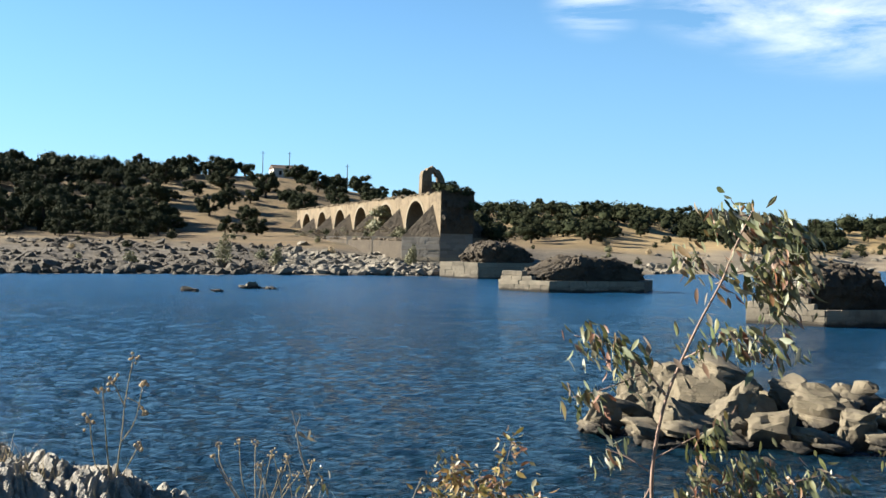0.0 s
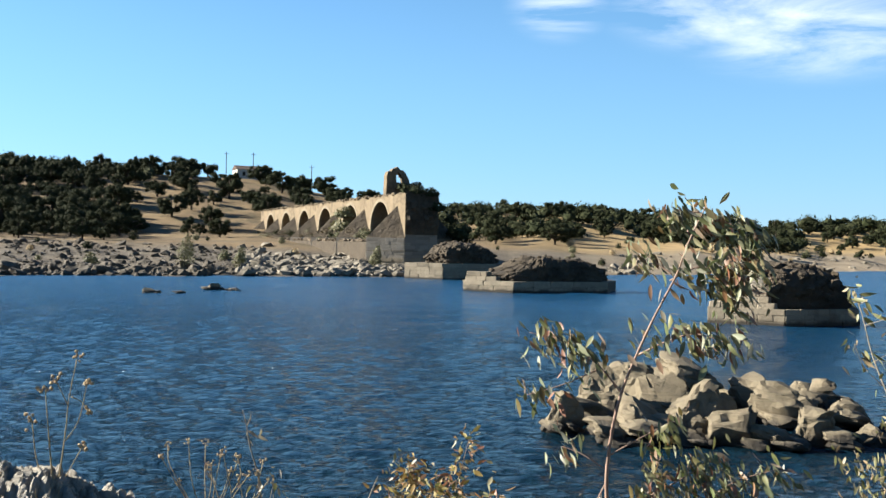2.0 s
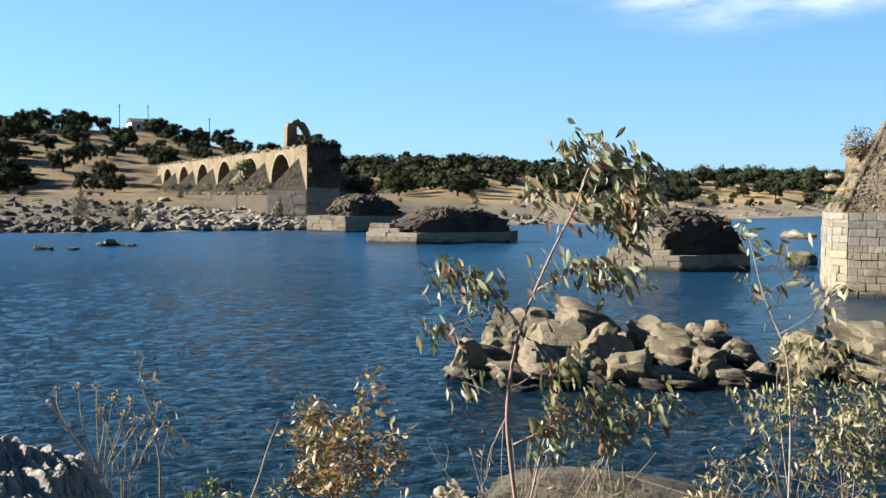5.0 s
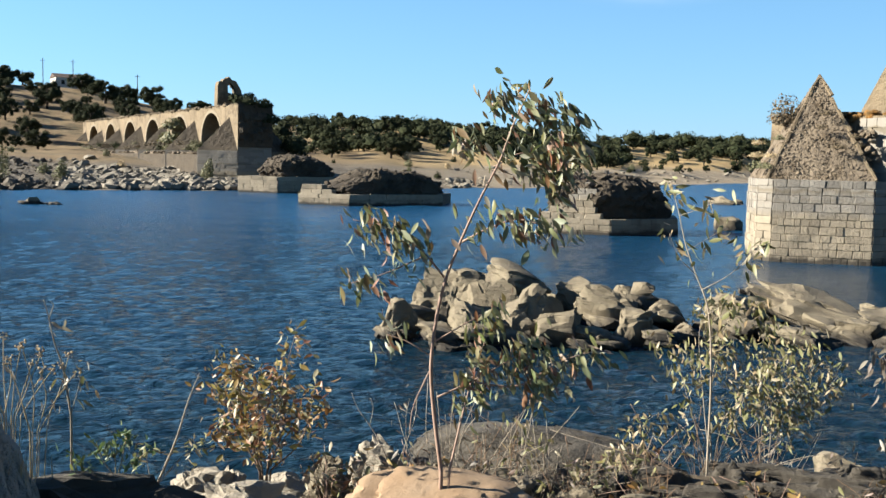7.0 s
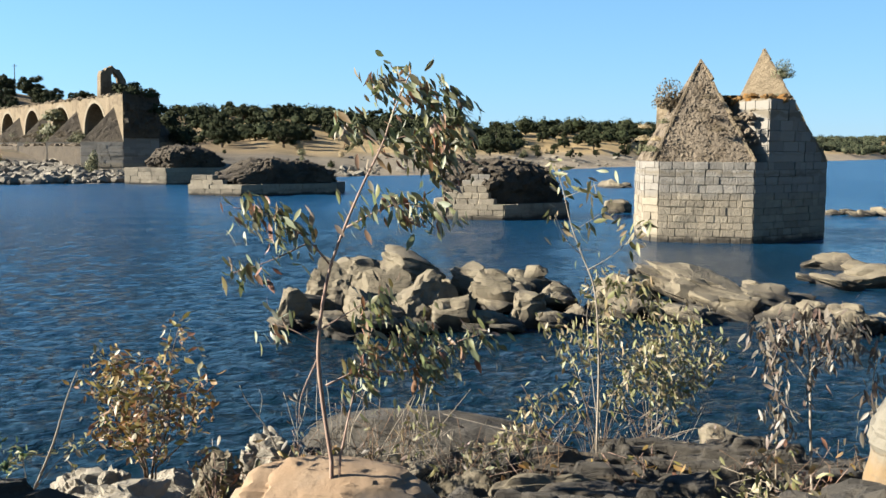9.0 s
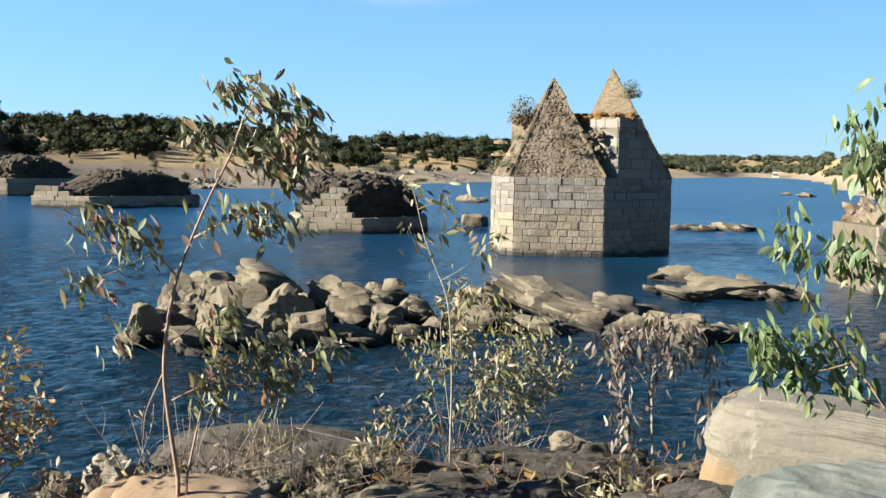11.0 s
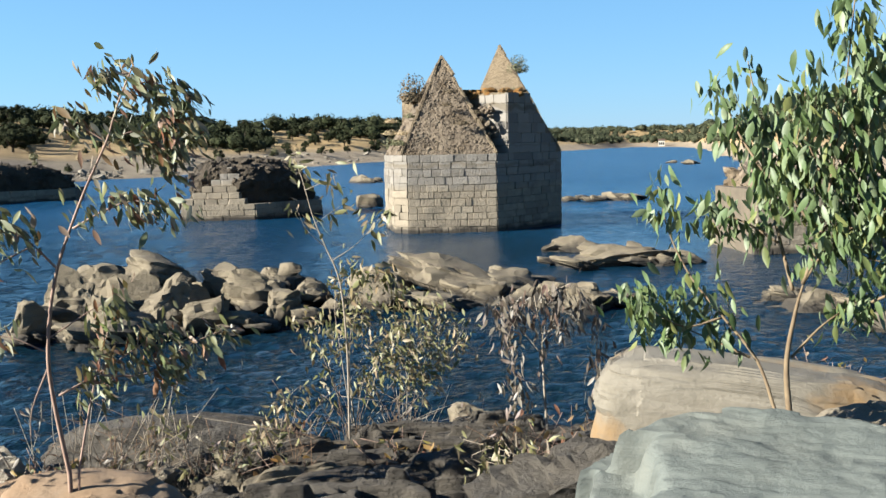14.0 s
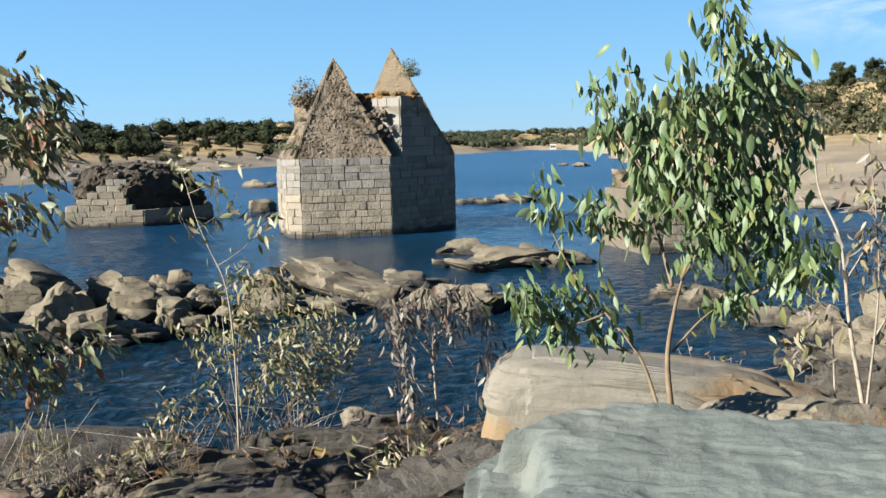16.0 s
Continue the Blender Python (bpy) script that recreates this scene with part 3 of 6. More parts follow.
def rough_patch(a, b, c, n, amp, freq, seed):
    """A triangle of rough stonework, its edges kept straight."""
    a, b, c = Vector(a), Vector(b), Vector(c)
    nrm = (b - a).cross(c - a).normalized()
    V, F, idx = [], [], {}
    for i in range(n + 1):
        for j in range(n + 1 - i):
            k = n - i - j
            p = (a * k + b * i + c * j) / n
            edge = min(1.0, min(i, j, k) / (n * 0.05 + 0.01))
            d = noise.cell(p * freq * 1.6 + Vector((seed, 0, 0))) * 0.6 + fbm(p * freq + Vector((seed, 0, 0)), 5)
            idx[i, j] = len(V)
            V.append(p + nrm * amp * d * (0.25 + 0.75 * edge))
    for i in range(n):
        for j in range(n - i):
            F.append((idx[i, j], idx[i + 1, j], idx[i, j + 1]))
            if i + j < n - 1:
                F.append((idx[i + 1, j], idx[i + 1, j + 1], idx[i, j + 1]))
    return V, F


def join(*meshes):
    V, F = [], []
    for v, f in meshes:
        o = len(V)
        V += [tuple(p) for p in v]
        F += [tuple(i + o for i in q) for q in f]
    return V, F


def half_pyramid(name, parent, p1, tip, p2, eave, apex, n=22, seed=0, amp=0.07, mat=RUBBLE):
    """The stone cap of a cutwater: its two slopes and the upright back."""
    A, B, C = (*p1, eave), (*tip, eave), (*p2, eave)
    m = [rough_patch(A, B, apex, n, amp, 2.2, seed), rough_patch(B, C, apex, n, amp, 2.2, seed + 3), ([C, A, apex], [(0, 1, 2)]), ([A, B, C], [(2, 1, 0)])]
    me = mesh_of(name, *join(*m), mat)
    return child(name, me, parent, label="rubble stone pyramid cap")


def loose_stones(name, parent, spots, size, seed, mat, label="", sharp=False):
    """Many small broken stones in one mesh: each at a spot, half sunk."""
    rng = np.random.default_rng(seed)
    base, faces = ico(1)
    V, F = [], []
    for p in spots:
        s = size * rng.uniform(0.5, 1.5) * np.array([rng.uniform(0.7, 1.4), rng.uniform(0.7, 1.4), rng.uniform(0.45, 0.8)])
        m = np.array(Euler(rng.uniform(-0.6, 0.6, 3) + np.array([0, 0, rng.uniform(0, 6)])).to_matrix())
        v = base * rng.uniform(0.72, 1.12, (len(base), 1))
        if sharp:
            v = np.clip(v, -rng.uniform(0.35, 0.9, 3), rng.uniform(0.35, 0.9, 3)) * 1.35
            s = s * rng.choice([0.6, 0.8, 1.0, 1.7])
        o = len(V)
        V += [tuple(q) for q in (v * s) @ m.T + np.array(p)]
        F += [tuple(i + o for i in f) for f in faces]
    ob = new(name, mesh_of(name, V, F, mat))
    ob["kind"] = "stuff"
    if parent:
        ob.parent = parent
    if label:
        ob["label"] = label
    return ob


def on_triangle(a, b, c, n, seed):
    rng = np.random.default_rng(seed)
    out = []
    for _ in range(n):
        s, t = rng.random(2)
        if s + t > 1:
            s, t = 1 - s, 1 - t
        out.append(np.array(a) * (1 - s - t) + np.array(b) * s + np.array(c) * t)
    return out


AXIS_TURN = 18.1


def hexagon(th, prow, width):
    """Plan of a pier: upstream prow towards -x, downstream prow towards +x."""
    return [(0, 0), (width, 0), (width + prow, th / 2), (width, th), (0, th), (-prow, th / 2)]


def tuft(name, parent, at, size, n, mat, seed, stem=0.0, label="", blade=1.0):
    """A small bush: many thin blades about one point."""
    rng = np.random.default_rng(seed)
    V, F = [], []
    for _ in range(n):
        d = rng.normal(size=3)
        d[2] = abs(d[2]) * 0.9 + 0.1
        d /= np.linalg.norm(d)
        c = np.array([0, 0, stem]) + d * np.array(size) * rng.uniform(0.25, 1.0)
        s = np.mean(size) * rng.uniform(0.10, 0.22) * blade
        u = rng.normal(size=3)
        u /= np.linalg.norm(u)
        w = np.cross(u, d)
        w /= np.linalg.norm(w) + 1e-6
        o = len(V)
        V += [tuple(c - u * s), tuple(c + w * s * 0.45), tuple(c + u * s), tuple(c - w * s * 0.45)]
        F.append((o, o + 1, o + 2, o + 3))
    ob = child(name, mesh_of(name, V, F, mat), parent, at)
    ob["kind"] = "stuff"
    if label:
        ob["label"] = label
    return ob


# ---- the pier that still carries its two pyramids ----
def pyramid_pier():
    pier = thing("bridge_pier", "grey ashlar bridge pier with two rubble pyramids standing in the river", "pier", (26.62, 37.9, 0))
    pier.rotation_euler = (0, 0, radians(AXIS_TURN))
    H = hexagon(7.1, 3.05, 5.4)
    eave = 3.65
    # the upstream nose is cut blunt
    nose_a = tuple(Vector(H[5]).lerp(Vector(H[0]), 0.12))
    nose_b = tuple(Vector(H[5]).lerp(Vector(H[4]), 0.12))
    child("core", mesh_of("core", *prism(H[:5] + [nose_b, nose_a], -2.2, eave - 0.02, -0.06), MORTAR), pier)
    for k, (a, b) in enumerate(((nose_a, H[0]), (H[0], H[1]), (H[4], nose_b), (nose_b, nose_a))):
        course_stones(pier, a, b, 0.0 - 0.37, eave, 0.33, 0.46 if k != 1 else 0.7, 11 + k)
    H = H[:5] + [tuple((Vector(nose_a) + Vector(nose_b)) / 2)]
    cap_up = half_pyramid("cap", pier, H[4], H[5], H[0], eave, (0.35, 3.5, 8.4), 34, 1, 0.035)
    cap_down = half_pyramid("cap", pier, H[1], H[2], H[3], eave, (5.0, 3.5, 9.2), 24, 5, 0.03, MASONRY)
    spots = on_triangle((*H[5], eave), (*H[0], eave), (0.35, 3.5, 8.4), 900, 3) + on_triangle((*H[4], eave), (*H[5], eave), (0.35, 3.5, 8.4), 300, 4)
    loose_stones("cap_rubble", pier, spots, 0.052, 5, RUBBLE, "small rubble stones of the cap")
    rngc = np.random.default_rng(88)
    for a, apex, cap in ((H[5], (0.35, 3.5, 8.4), cap_up), (H[0], (0.35, 3.5, 8.4), cap_up), (H[1], (5.0, 3.5, 9.2), cap_down)):
        a, t = Vector((*a, eave)), Vector(apex)
        for q in range(9):
            p0, p1 = a.lerp(t, q / 9 + 0.004), a.lerp(t, (q + 1) / 9 - 0.004)
            child("coping_stone", mesh_of("coping_stone", *tube([p0 + Vector(rngc.normal(0, 0.03, 3)), p1 + Vector(rngc.normal(0, 0.03, 3))], [rngc.uniform(0.06, 0.11), rngc.uniform(0.06, 0.11)], 5), MASONRY), cap)
    # what is left of the roadway between the caps, sloping off downstream
    prof = [(0.9, eave - 0.1), (5.3, eave - 0.1), (5.3, eave + 0.1), (2.6, 6.5), (0.95, 6.5)]
    V = [(x, y, z) for y in (0.05, 6.7) for x, z in prof]
    F = [(0, 1, 2, 3, 4), (9, 8, 7, 6, 5)] + [(k, k + 5, (k + 1) % 5 + 5, (k + 1) % 5) for k in range(5)]
    child("spandrel_stub", mesh_of("spandrel_stub", V, F, MASONRY), pier, label="broken wall between the caps")
    for k in range(6):
        z = eave + 0.47 * k
        course_stones(pier, (0.9, 0.0), (5.2 - max(0, z + 0.35 - eave) * 0.92, 0.0), z, z + 0.47, 0.47, 0.75, 131 + k)
    course_stones(pier, (0.9, 1.6), (0.9, 0.02), eave, 6.4, 0.4, 0.7, 32)
    rng = np.random.default_rng(2)
    top = [(rng.uniform(0.8, 2.6), rng.uniform(0.0, 6.7), 6.46 + rng.uniform(-0.1, 0.2)) for _ in range(130)]
    loose_stones("broken_top", pier, top, 0.2, 6, LICHEN, "broken stones under orange lichen")
    loose_stones("ragged_edge", pier, [(rng.uniform(0.2, 0.9), rng.uniform(0.5, 3.0), rng.uniform(3.6, 5.8)) for _ in range(90)], 0.16, 7, RUBBLE)
    for k, (x, y, z, s, m) in enumerate(((-0.85, 1.3, 5.0, 0.5, DRYWEED), (-0.55, 2.2, 6.5, 0.42, DRYWEED), (-0.2, 0.95, 5.5, 0.36, DRYWEED), (-0.9, 2.2, 5.9, 0.36, DRYWEED), (0.3, 1.2, 5.1, 0.4, DRYWEED), (0.25, 0.7, 4.5, 0.3, DRYWEED), (3.4, 1.4, 6.6, 0.5, SHRUBLEAF), (3.9, 2.4, 6.5, 0.5, SHRUBLEAF), (-2.3, 4.4, 4.1, 0.65, SHRUBLEAF), (-1.8, 5.0, 4.6, 0.5, STRAW), (-1.2, 5.5, 5.2, 0.45, STRAW), (-2.45, 3.7, 4.1, 0.45, SHRUBLEAF), (-2.1, 3.9, 4.6, 0.42, STRAW), (-1.6, 3.9, 5.4, 0.4, SHRUBLEAF))):
        tuft("weed", pier, (x, y, z), (s * 0.9, s * 0.9, s * 0.6), 420, m, 40 + k, blade=0.6)
    for k, (x, y, z, s, m) in enumerate(((-0.5, 4.6, 5.4, 1.5, DRYWEED), (5.5, 2.7, 7.0, 1.05, SHRUBLEAF))):
        tuft("bush", pier, (x, y, z), (s * 0.6, s * 0.6, s), 1300, m, 60 + k, 0.7, blade=0.4)
        child("stem", mesh_of("stem", *tube([(0, 0, -1.6), (0.05, 0, 0.4), (0.0, 0.1, 1.2)], [0.05, 0.035, 0.015]), BARK), pier, (x, y, z))


def broken_core(parent, plan, z0, z1, seed, mat, crest, n_stones, stone, cell=0.22):
    """The torn core of a pier: a ragged block in rough courses under a broken crest (x, share of the height)."""
    rng = np.random.default_rng(seed)
    o = Vector((seed * 1.7, seed * 0.9, 0))
    c = Vector((*np.mean(np.array(plan), axis=0), 0))
    ring = []
    for k, p in enumerate(plan):
        a, b = Vector((*p, 0)), Vector((*plan[(k + 1) % len(plan)], 0))
        m = max(2, round((b - a).length / cell))
        ring += [a.lerp(b, i / m) for i in range(m)]
    rows = max(8, round((z1 - z0) / (cell * 0.8)))
    xs, hs = [q[0] for q in crest], [q[1] for q in crest]
    V, F, tops = [], [], []
    for j in range(rows + 1):
        t = j / rows
        for p in ring:
            share = float(np.interp(p.x, xs, hs)) + 0.10 * noise.fractal(p * 0.8 + o, 1.0, 2.0, 4)
            z = z0 + (z1 - z0) * share * t
            out = (p - c).normalized()
            q = Vector((p.x, p.y, z)) + o
            d = 0.34 * noise.fractal(q * 0.7, 1.0, 2.0, 5) + 0.20 * noise.noise(Vector((p.x * 0.3, p.y * 0.3, round(z / 0.36) * 3.7)) + o) + 0.10 * noise.cell(Vector((q.x * 2.6, q.y * 2.6, q.z * 3.4)))
            d -= 0.7 * t ** 5
            V.append(Vector((p.x, p.y, z)) + out * (d if j else 0.0))
            if j > rows * 0.3:
                tops.append(V[-1])
    m = len(ring)
    for j in range(rows):
        for k in range(m):
            F.append((j * m + k, j * m + (k + 1) % m, (j + 1) * m + (k + 1) % m, (j + 1) * m + k))
    last = rows * m
    for s in (0.84, 0.66, 0.46, 0.24):
        base = len(V)
        for k in range(m):
            e = V[rows * m + k]
            p = c + (Vector((e.x, e.y, 0)) - c) * s
            share = float(np.interp(p.x, xs, hs)) + 0.10 * noise.fractal(p * 0.8 + o, 1.0, 2.0, 4)
            V.append(Vector((p.x, p.y, z0 + (z1 - z0) * share + 0.14 * noise.fractal(p * 2.3 + o, 0.9, 2.0, 4))))
            tops.append(V[-1])
        for k in range(m):
            F.append((last + k, last + (k + 1) % m, base + (k + 1) % m, base + k))
        last = base
    F.append(tuple(last + k for k in range(m)))
    child("rubble_core", mesh_of("rubble_core", V, F, mat), parent, label="torn rubble core")
    loose_stones("fallen_rubble", parent, [tops[k] for k in rng.integers(0, len(tops), n_stones)], stone, seed + 1, mat, sharp=True)


def ruined_pier(at, th, prow, width, tiers, core, crest, seed, label, long=0.85, high=0.36, turn=AXIS_TURN, mat=RUBBLE, rake=None):
    """Ashlar footing, the torn core on it, and (rake) what is left of the stepped facing of the upstream nose."""
    pier = thing("ruined_pier", label, "pier", (*at, 0), "ruined piers in the river")
    pier.rotation_euler = (0, 0, radians(turn))
    H = hexagon(th, prow, width)
    c = np.array([width / 2, th / 2])
    for k, (z0, z1, inset) in enumerate(tiers):
        P = [tuple(np.array(p) + (c - np.array(p)) * inset) for p in H]
        child("footing", mesh_of("footing", *prism(P, min(z0, -1.5) if k == 0 else z0 - 0.3, z1 - 0.02, -0.06), MORTAR), pier)
        for q, (a, b) in enumerate(((P[5], P[0]), (P[0], P[1]))):
            course_stones(pier, a, b, z0, z1, high, long, seed + q + 10 * k)
    plan, z0, z1 = core
    broken_core(pier, plan, z0, z1, seed, mat, crest, 420, 0.15)
    if rake:
        top, left, right, lean = rake
        rng = np.random.default_rng(seed + 4)
        a, b = Vector(H[5]), Vector(H[0])
        n = round((top - z0) / high)
        for i in range(n):
            f = i / n
            back = Vector(tuple(c)) - (a + b) / 2
            shift = back.normalized() * lean * f
            p, q = a.lerp(b, left * f + 0.03 + rng.uniform(-0.02, 0.02)) + shift, a.lerp(b, 1 - right * (0.35 + 0.65 * f) - rng.uniform(0, 0.10)) + shift
            course_stones(pier, tuple(p), tuple(q), z0 + high * i, z0 + high * (i + 1), high, long * 0.7, seed + 60 + i, 0.9)
    return pier


pyramid_pier()
ruined_pier((21.1, 54.3), 6.6, 2.8, 5.2, [(-0.4, 0.95, 0.0)], ([(-1.7, 3.0), (0.15, 0.95), (4.7, 0.45), (5.6, 2.0), (4.8, 6.1), (0.2, 6.1), (-1.7, 3.7)], 0.9, 3.35),
    [(-2, 0.75), (-0.6, 0.95), (2.5, 1.0), (4.2, 0.95), (5.4, 0.62)], 71, "broken stone pier stub with stepped ashlar base in the river", mat=CORE, rake=(3.0, 0.62, 0.34, 1.0))
ruined_pier((31.7, 21.9), 6.2, 3.0, 3.4, [(-0.4, 1.0, 0.0), (1.0, 2.3, 0.05)], ([(-1.5, 3.1), (0.3, 0.7), (3.0, 0.6), (4.2, 3.1), (3.0, 5.6), (0.3, 5.6)], 2.1, 2.9),
    [(-1.5, 0.7), (0.5, 1.0), (3.4, 0.8)], 93, "broken stub of a stone pier beside the near bank")
ruined_pier((9.48, 87.5), 8.0, 3.2, 9.5, [(-0.4, 1.0, 0.0)], ([(-1.0, 3.4), (0.6, 1.0), (9.0, 0.6), (11.4, 4.0), (9.0, 7.4), (0.6, 7.2)], 0.95, 3.1),
    [(-1, 0.35), (1.2, 0.55), (3.2, 1.0), (5.5, 0.95), (8.5, 0.85), (11, 0.35)], 55, "ruined pier with pale ashlar footing and rubble heap", 1.5, 0.42, mat=CORE, rake=(1.85, 0.05, 0.75, 0.2))
ruined_pier((4.2, 116.5), 8.0, 3.4, 7.0, [(-0.4, 1.9, 0.0)], ([(-0.6, 4.0), (0.8, 1.0), (6.6, 0.6), (8.8, 4.0), (6.6, 7.4), (0.8, 7.2)], 1.85, 4.4),
    [(-1, 0.35), (0.8, 0.75), (2.5, 1.0), (4.5, 0.95), (7, 0.7), (9, 0.2)], 37, "ruined pier with low ashlar footing and rubble heap", 1.5, 0.45, mat=CORE)


# ---- the standing arches on the far bank ----
def arch_bridge():
    bridge = thing("stone_bridge", "ruined ochre stone bridge with round arches on the far bank", "bridge", (-0.4, 137.0, 0))
    bridge.rotation_euler = (0, 0, radians(19.3))
    W, TH, SP, DECK, SPRING = 4.8, 6.8, 16.2, 11.1, 5.6
    N = 7
    rng0 = np.random.default_rng(19)
    for k in range(N):
        u0 = SP * k
        a0, a1 = u0 + TH, u0 + SP
        mid, half = (a0 + a1) / 2, (a1 - a0) / 2
        rise = 4.7 - 0.06 * k
        n = 20
        # wall over the pier, then the bay with its arch cut through
        wx, wy, wz = bridge.rotation_euler.to_matrix() @ Vector((0, u0, 0)) + Vector(bridge.location)
        foot = min(ground_z(wx, wy), 6) - 2.5
        lift = DECK + (0.25 * noise.noise(Vector((k * 2.1, 0, 0))))
        P = [(0, u0), (W, u0), (W, u0 + TH), (0, u0 + TH)]
        child("pier_wall", mesh_of("pier_wall", *prism(P, foot, lift), MASONRY), bridge)
        if k < N - 1:
            V, F = [], []
            for i in range(n + 1):
                t = math.pi * i / n
                s = mid - half * math.cos(t)
                z = SPRING + rise * math.sin(t) ** 0.85
                top = DECK + 0.22 * fbm((s * 0.5, k, 0), 4)
                V += [(0, s, z), (0, s, top), (W, s, top), (W, s, z)]
            for i in range(n):
                o = i * 4
                for q in range(4):
                    F.append((o + q, o + 4 + q, o + 4 + (q + 1) % 4, o + (q + 1) % 4))
            F += [(0, 1, 2, 3), (4 * n + 3, 4 * n + 2, 4 * n + 1, 4 * n)]
            child("arch_wall", mesh_of("arch_wall", V, F, MASONRY), bridge)
            V, F = [], []
            for i in range(n + 1):
                t = math.pi * i / n
                c, q = math.cos(t), math.sin(t) ** 0.85
                for e, x in ((0.0, -0.05), (0.5, -0.05), (0.5, 0.4), (0.0, 0.4)):
                    V.append((x, mid - (half - 0.01 + e) * c, SPRING + (rise - 0.01 + e) * q))
            for i in range(n):
                o = i * 4
                for q in range(4):
                    F.append((o + q, o + (q + 1) % 4, o + 4 + (q + 1) % 4, o + 4 + q))
            child("arch_ring", mesh_of("arch_ring", V, F, VOUSSOIR), bridge, label="pale arch stones")
        # upstream and downstream cutwaters with their caps
        prow = 4.5
        C = [(-0.02, u0 + TH), (-prow, u0 + TH / 2), (-0.02, u0)]
        child("cutwater", mesh_of("cutwater", *prism([(-0.02, u0), (-0.02, u0 + TH), (-prow, u0 + TH / 2)][::-1], foot, 4.9), VOUSSOIR if k > 3 else ASHLAR), bridge)
        half_pyramid("cap", bridge, C[0], C[1], C[2], 4.9, (-0.02, u0 + TH / 2, 9.5 - 0.1 * k), 14, k, 0.06, CORE)
    course_stones(bridge, (-4.5, 3.4), (0, 0), 1.6, 4.9, 0.47, 1.3, 3)
    course_stones(bridge, (0, 0), (4.8, 0), 1.6, 5.6, 0.47, 1.3, 4)
    child("cutwater", mesh_of("cutwater", *prism([(W + 0.02, TH), (W + 0.02, 0), (W + 4.2, TH / 2)][::-1], 0, 4.9), MORTAR), bridge)
    half_pyramid("cap", bridge, (W + 0.02, 0), (W + 4.2, TH / 2), (W + 0.02, TH), 4.9, (W + 0.02, TH / 2, 9.3), 14, 60, 0.1, DARKSTONE)
    plinth = [(-4.3, 3.4), (-0.1, 3.4), (-0.1, 108), (-4.3, 108)]
    child("plinth", mesh_of("plinth", *prism(plinth, -1, 4.3), CORE), bridge, label="long low footing wall")
    heap = [(rng0.uniform(-4.2, -0.4), rng0.uniform(4, 107), 4.3 + rng0.uniform(0, 0.25)) for _ in range(900)]
    loose_stones("plinth_rubble", bridge, heap, 0.32, 13, RUBBLE)
    # broken end with hanging core
    rng = np.random.default_rng(9)
    V, F = [], []
    n = 26
    for i in range(n + 1):
        for j in range(n + 1):
            x, z = W * i / n, 5.4 + (DECK + 0.35 - 5.4) * j / n
            p = Vector((x * 0.7, z * 0.5, 3))
            d = 0.55 * fbm(p * 1.3, 4) + 0.5 * noise.cell(p * 2.2)
            V.append((x, -0.25 - abs(d) * 1.1 * math.sin(math.pi * min(1, j / n + 0.08)) + 0.1, z + 0.3 * fbm((x, j, 1), 3) * (j == n)))
    for i in range(n):
        for j in range(n):
            o = i * (n + 1) + j
            F.append((o, o + n + 1, o + n + 2, o + 1))
    child("broken_end", mesh_of("broken_end", V, F, DARKSTONE), bridge, label="dark broken end of the roadway")
    loose_stones("crest_rubble", bridge, [(rng.choice([0.1, W - 0.1]) + rng.uniform(-0.2, 0.3), rng.uniform(0, 100), DECK + 0.05) for _ in range(420)], 0.30, 12, MASONRY)
    # ruined gate tower on the roadway: an upright wall with a window through it
    V, F = [], []
    ys = np.linspace(0, 1, 15)

    def outline(t):
        return 12.2 + 3.1 * max(0.0, math.sin(math.pi * (0.10 + 0.86 * t))) ** 0.4 + 0.45 * noise.noise(Vector((t * 7, 0, 0)))

    grid = {}
    for d, off in ((0, 0.0), (1, 1.4)):
        for i in range(15):
            for j in range(13):
                t = ys[i]
                zt = outline(t)
                z = 10.9 + (zt - 10.9) * j / 12
                lean = (z - 10.9) * 0.07
                grid[d, i, j] = len(V)
                V.append((2.3 + (t - 0.5) * 4.1 * (1 - 0.16 * j / 12) - lean + 0.22 * noise.noise(Vector((i, j, d * 9))), 9.6 + off + 0.08 * noise.noise(Vector((j, i, d))), z))
    hole = {(i, j) for i in range(6, 10) for j in range(6, 10)} - {(6, 9), (9, 9)}
    for i in range(14):
        for j in range(12):
            if (i, j) in hole:
                continue
            for d in (0, 1):
                q = (grid[d, i, j], grid[d, i + 1, j], grid[d, i + 1, j + 1], grid[d, i, j + 1])
                F.append(q if d == 0 else q[::-1])
            for (di, dj), e in (((-1, 0), ((i, j), (i, j + 1))), ((1, 0), ((i + 1, j + 1), (i + 1, j))), ((0, -1), ((i + 1, j), (i, j))), ((0, 1), ((i, j + 1), (i + 1, j + 1)))):
                nb = (i + di, j + dj)
                if nb in hole or not (0 <= nb[0] < 14 and 0 <= nb[1] < 12):
                    (p, q), (r, s) = e
                    F.append((grid[0, p, q], grid[0, r, s], grid[1, r, s], grid[1, p, q]))
    child("gate_tower", mesh_of("gate_tower", V, F, MASONRY), bridge, label="jagged tower wall with a window hole")
    for k, (x, y, z, s) in enumerate(((3.2, 8.0, 11.2, 1.5), (4.4, 6.5, 11.0, 1.1), (2.6, 8.5, 11.8, 1.2), (-1.0, 28, 8.0, 2.0), (-1.5, 27, 5.8, 2.2), (8.5, 1.5, 5.0, 2.0), (9.5, 3.5, 3.5, 2.2), (7.0, 0.5, 7.0, 1.2), (1.6, 0.2, 10.9, 1.3), (3.6, 0.3, 10.6, 1.5), (4.6, -0.4, 8.6, 1.5), (4.4, 8.4, 12.0, 1.3))):
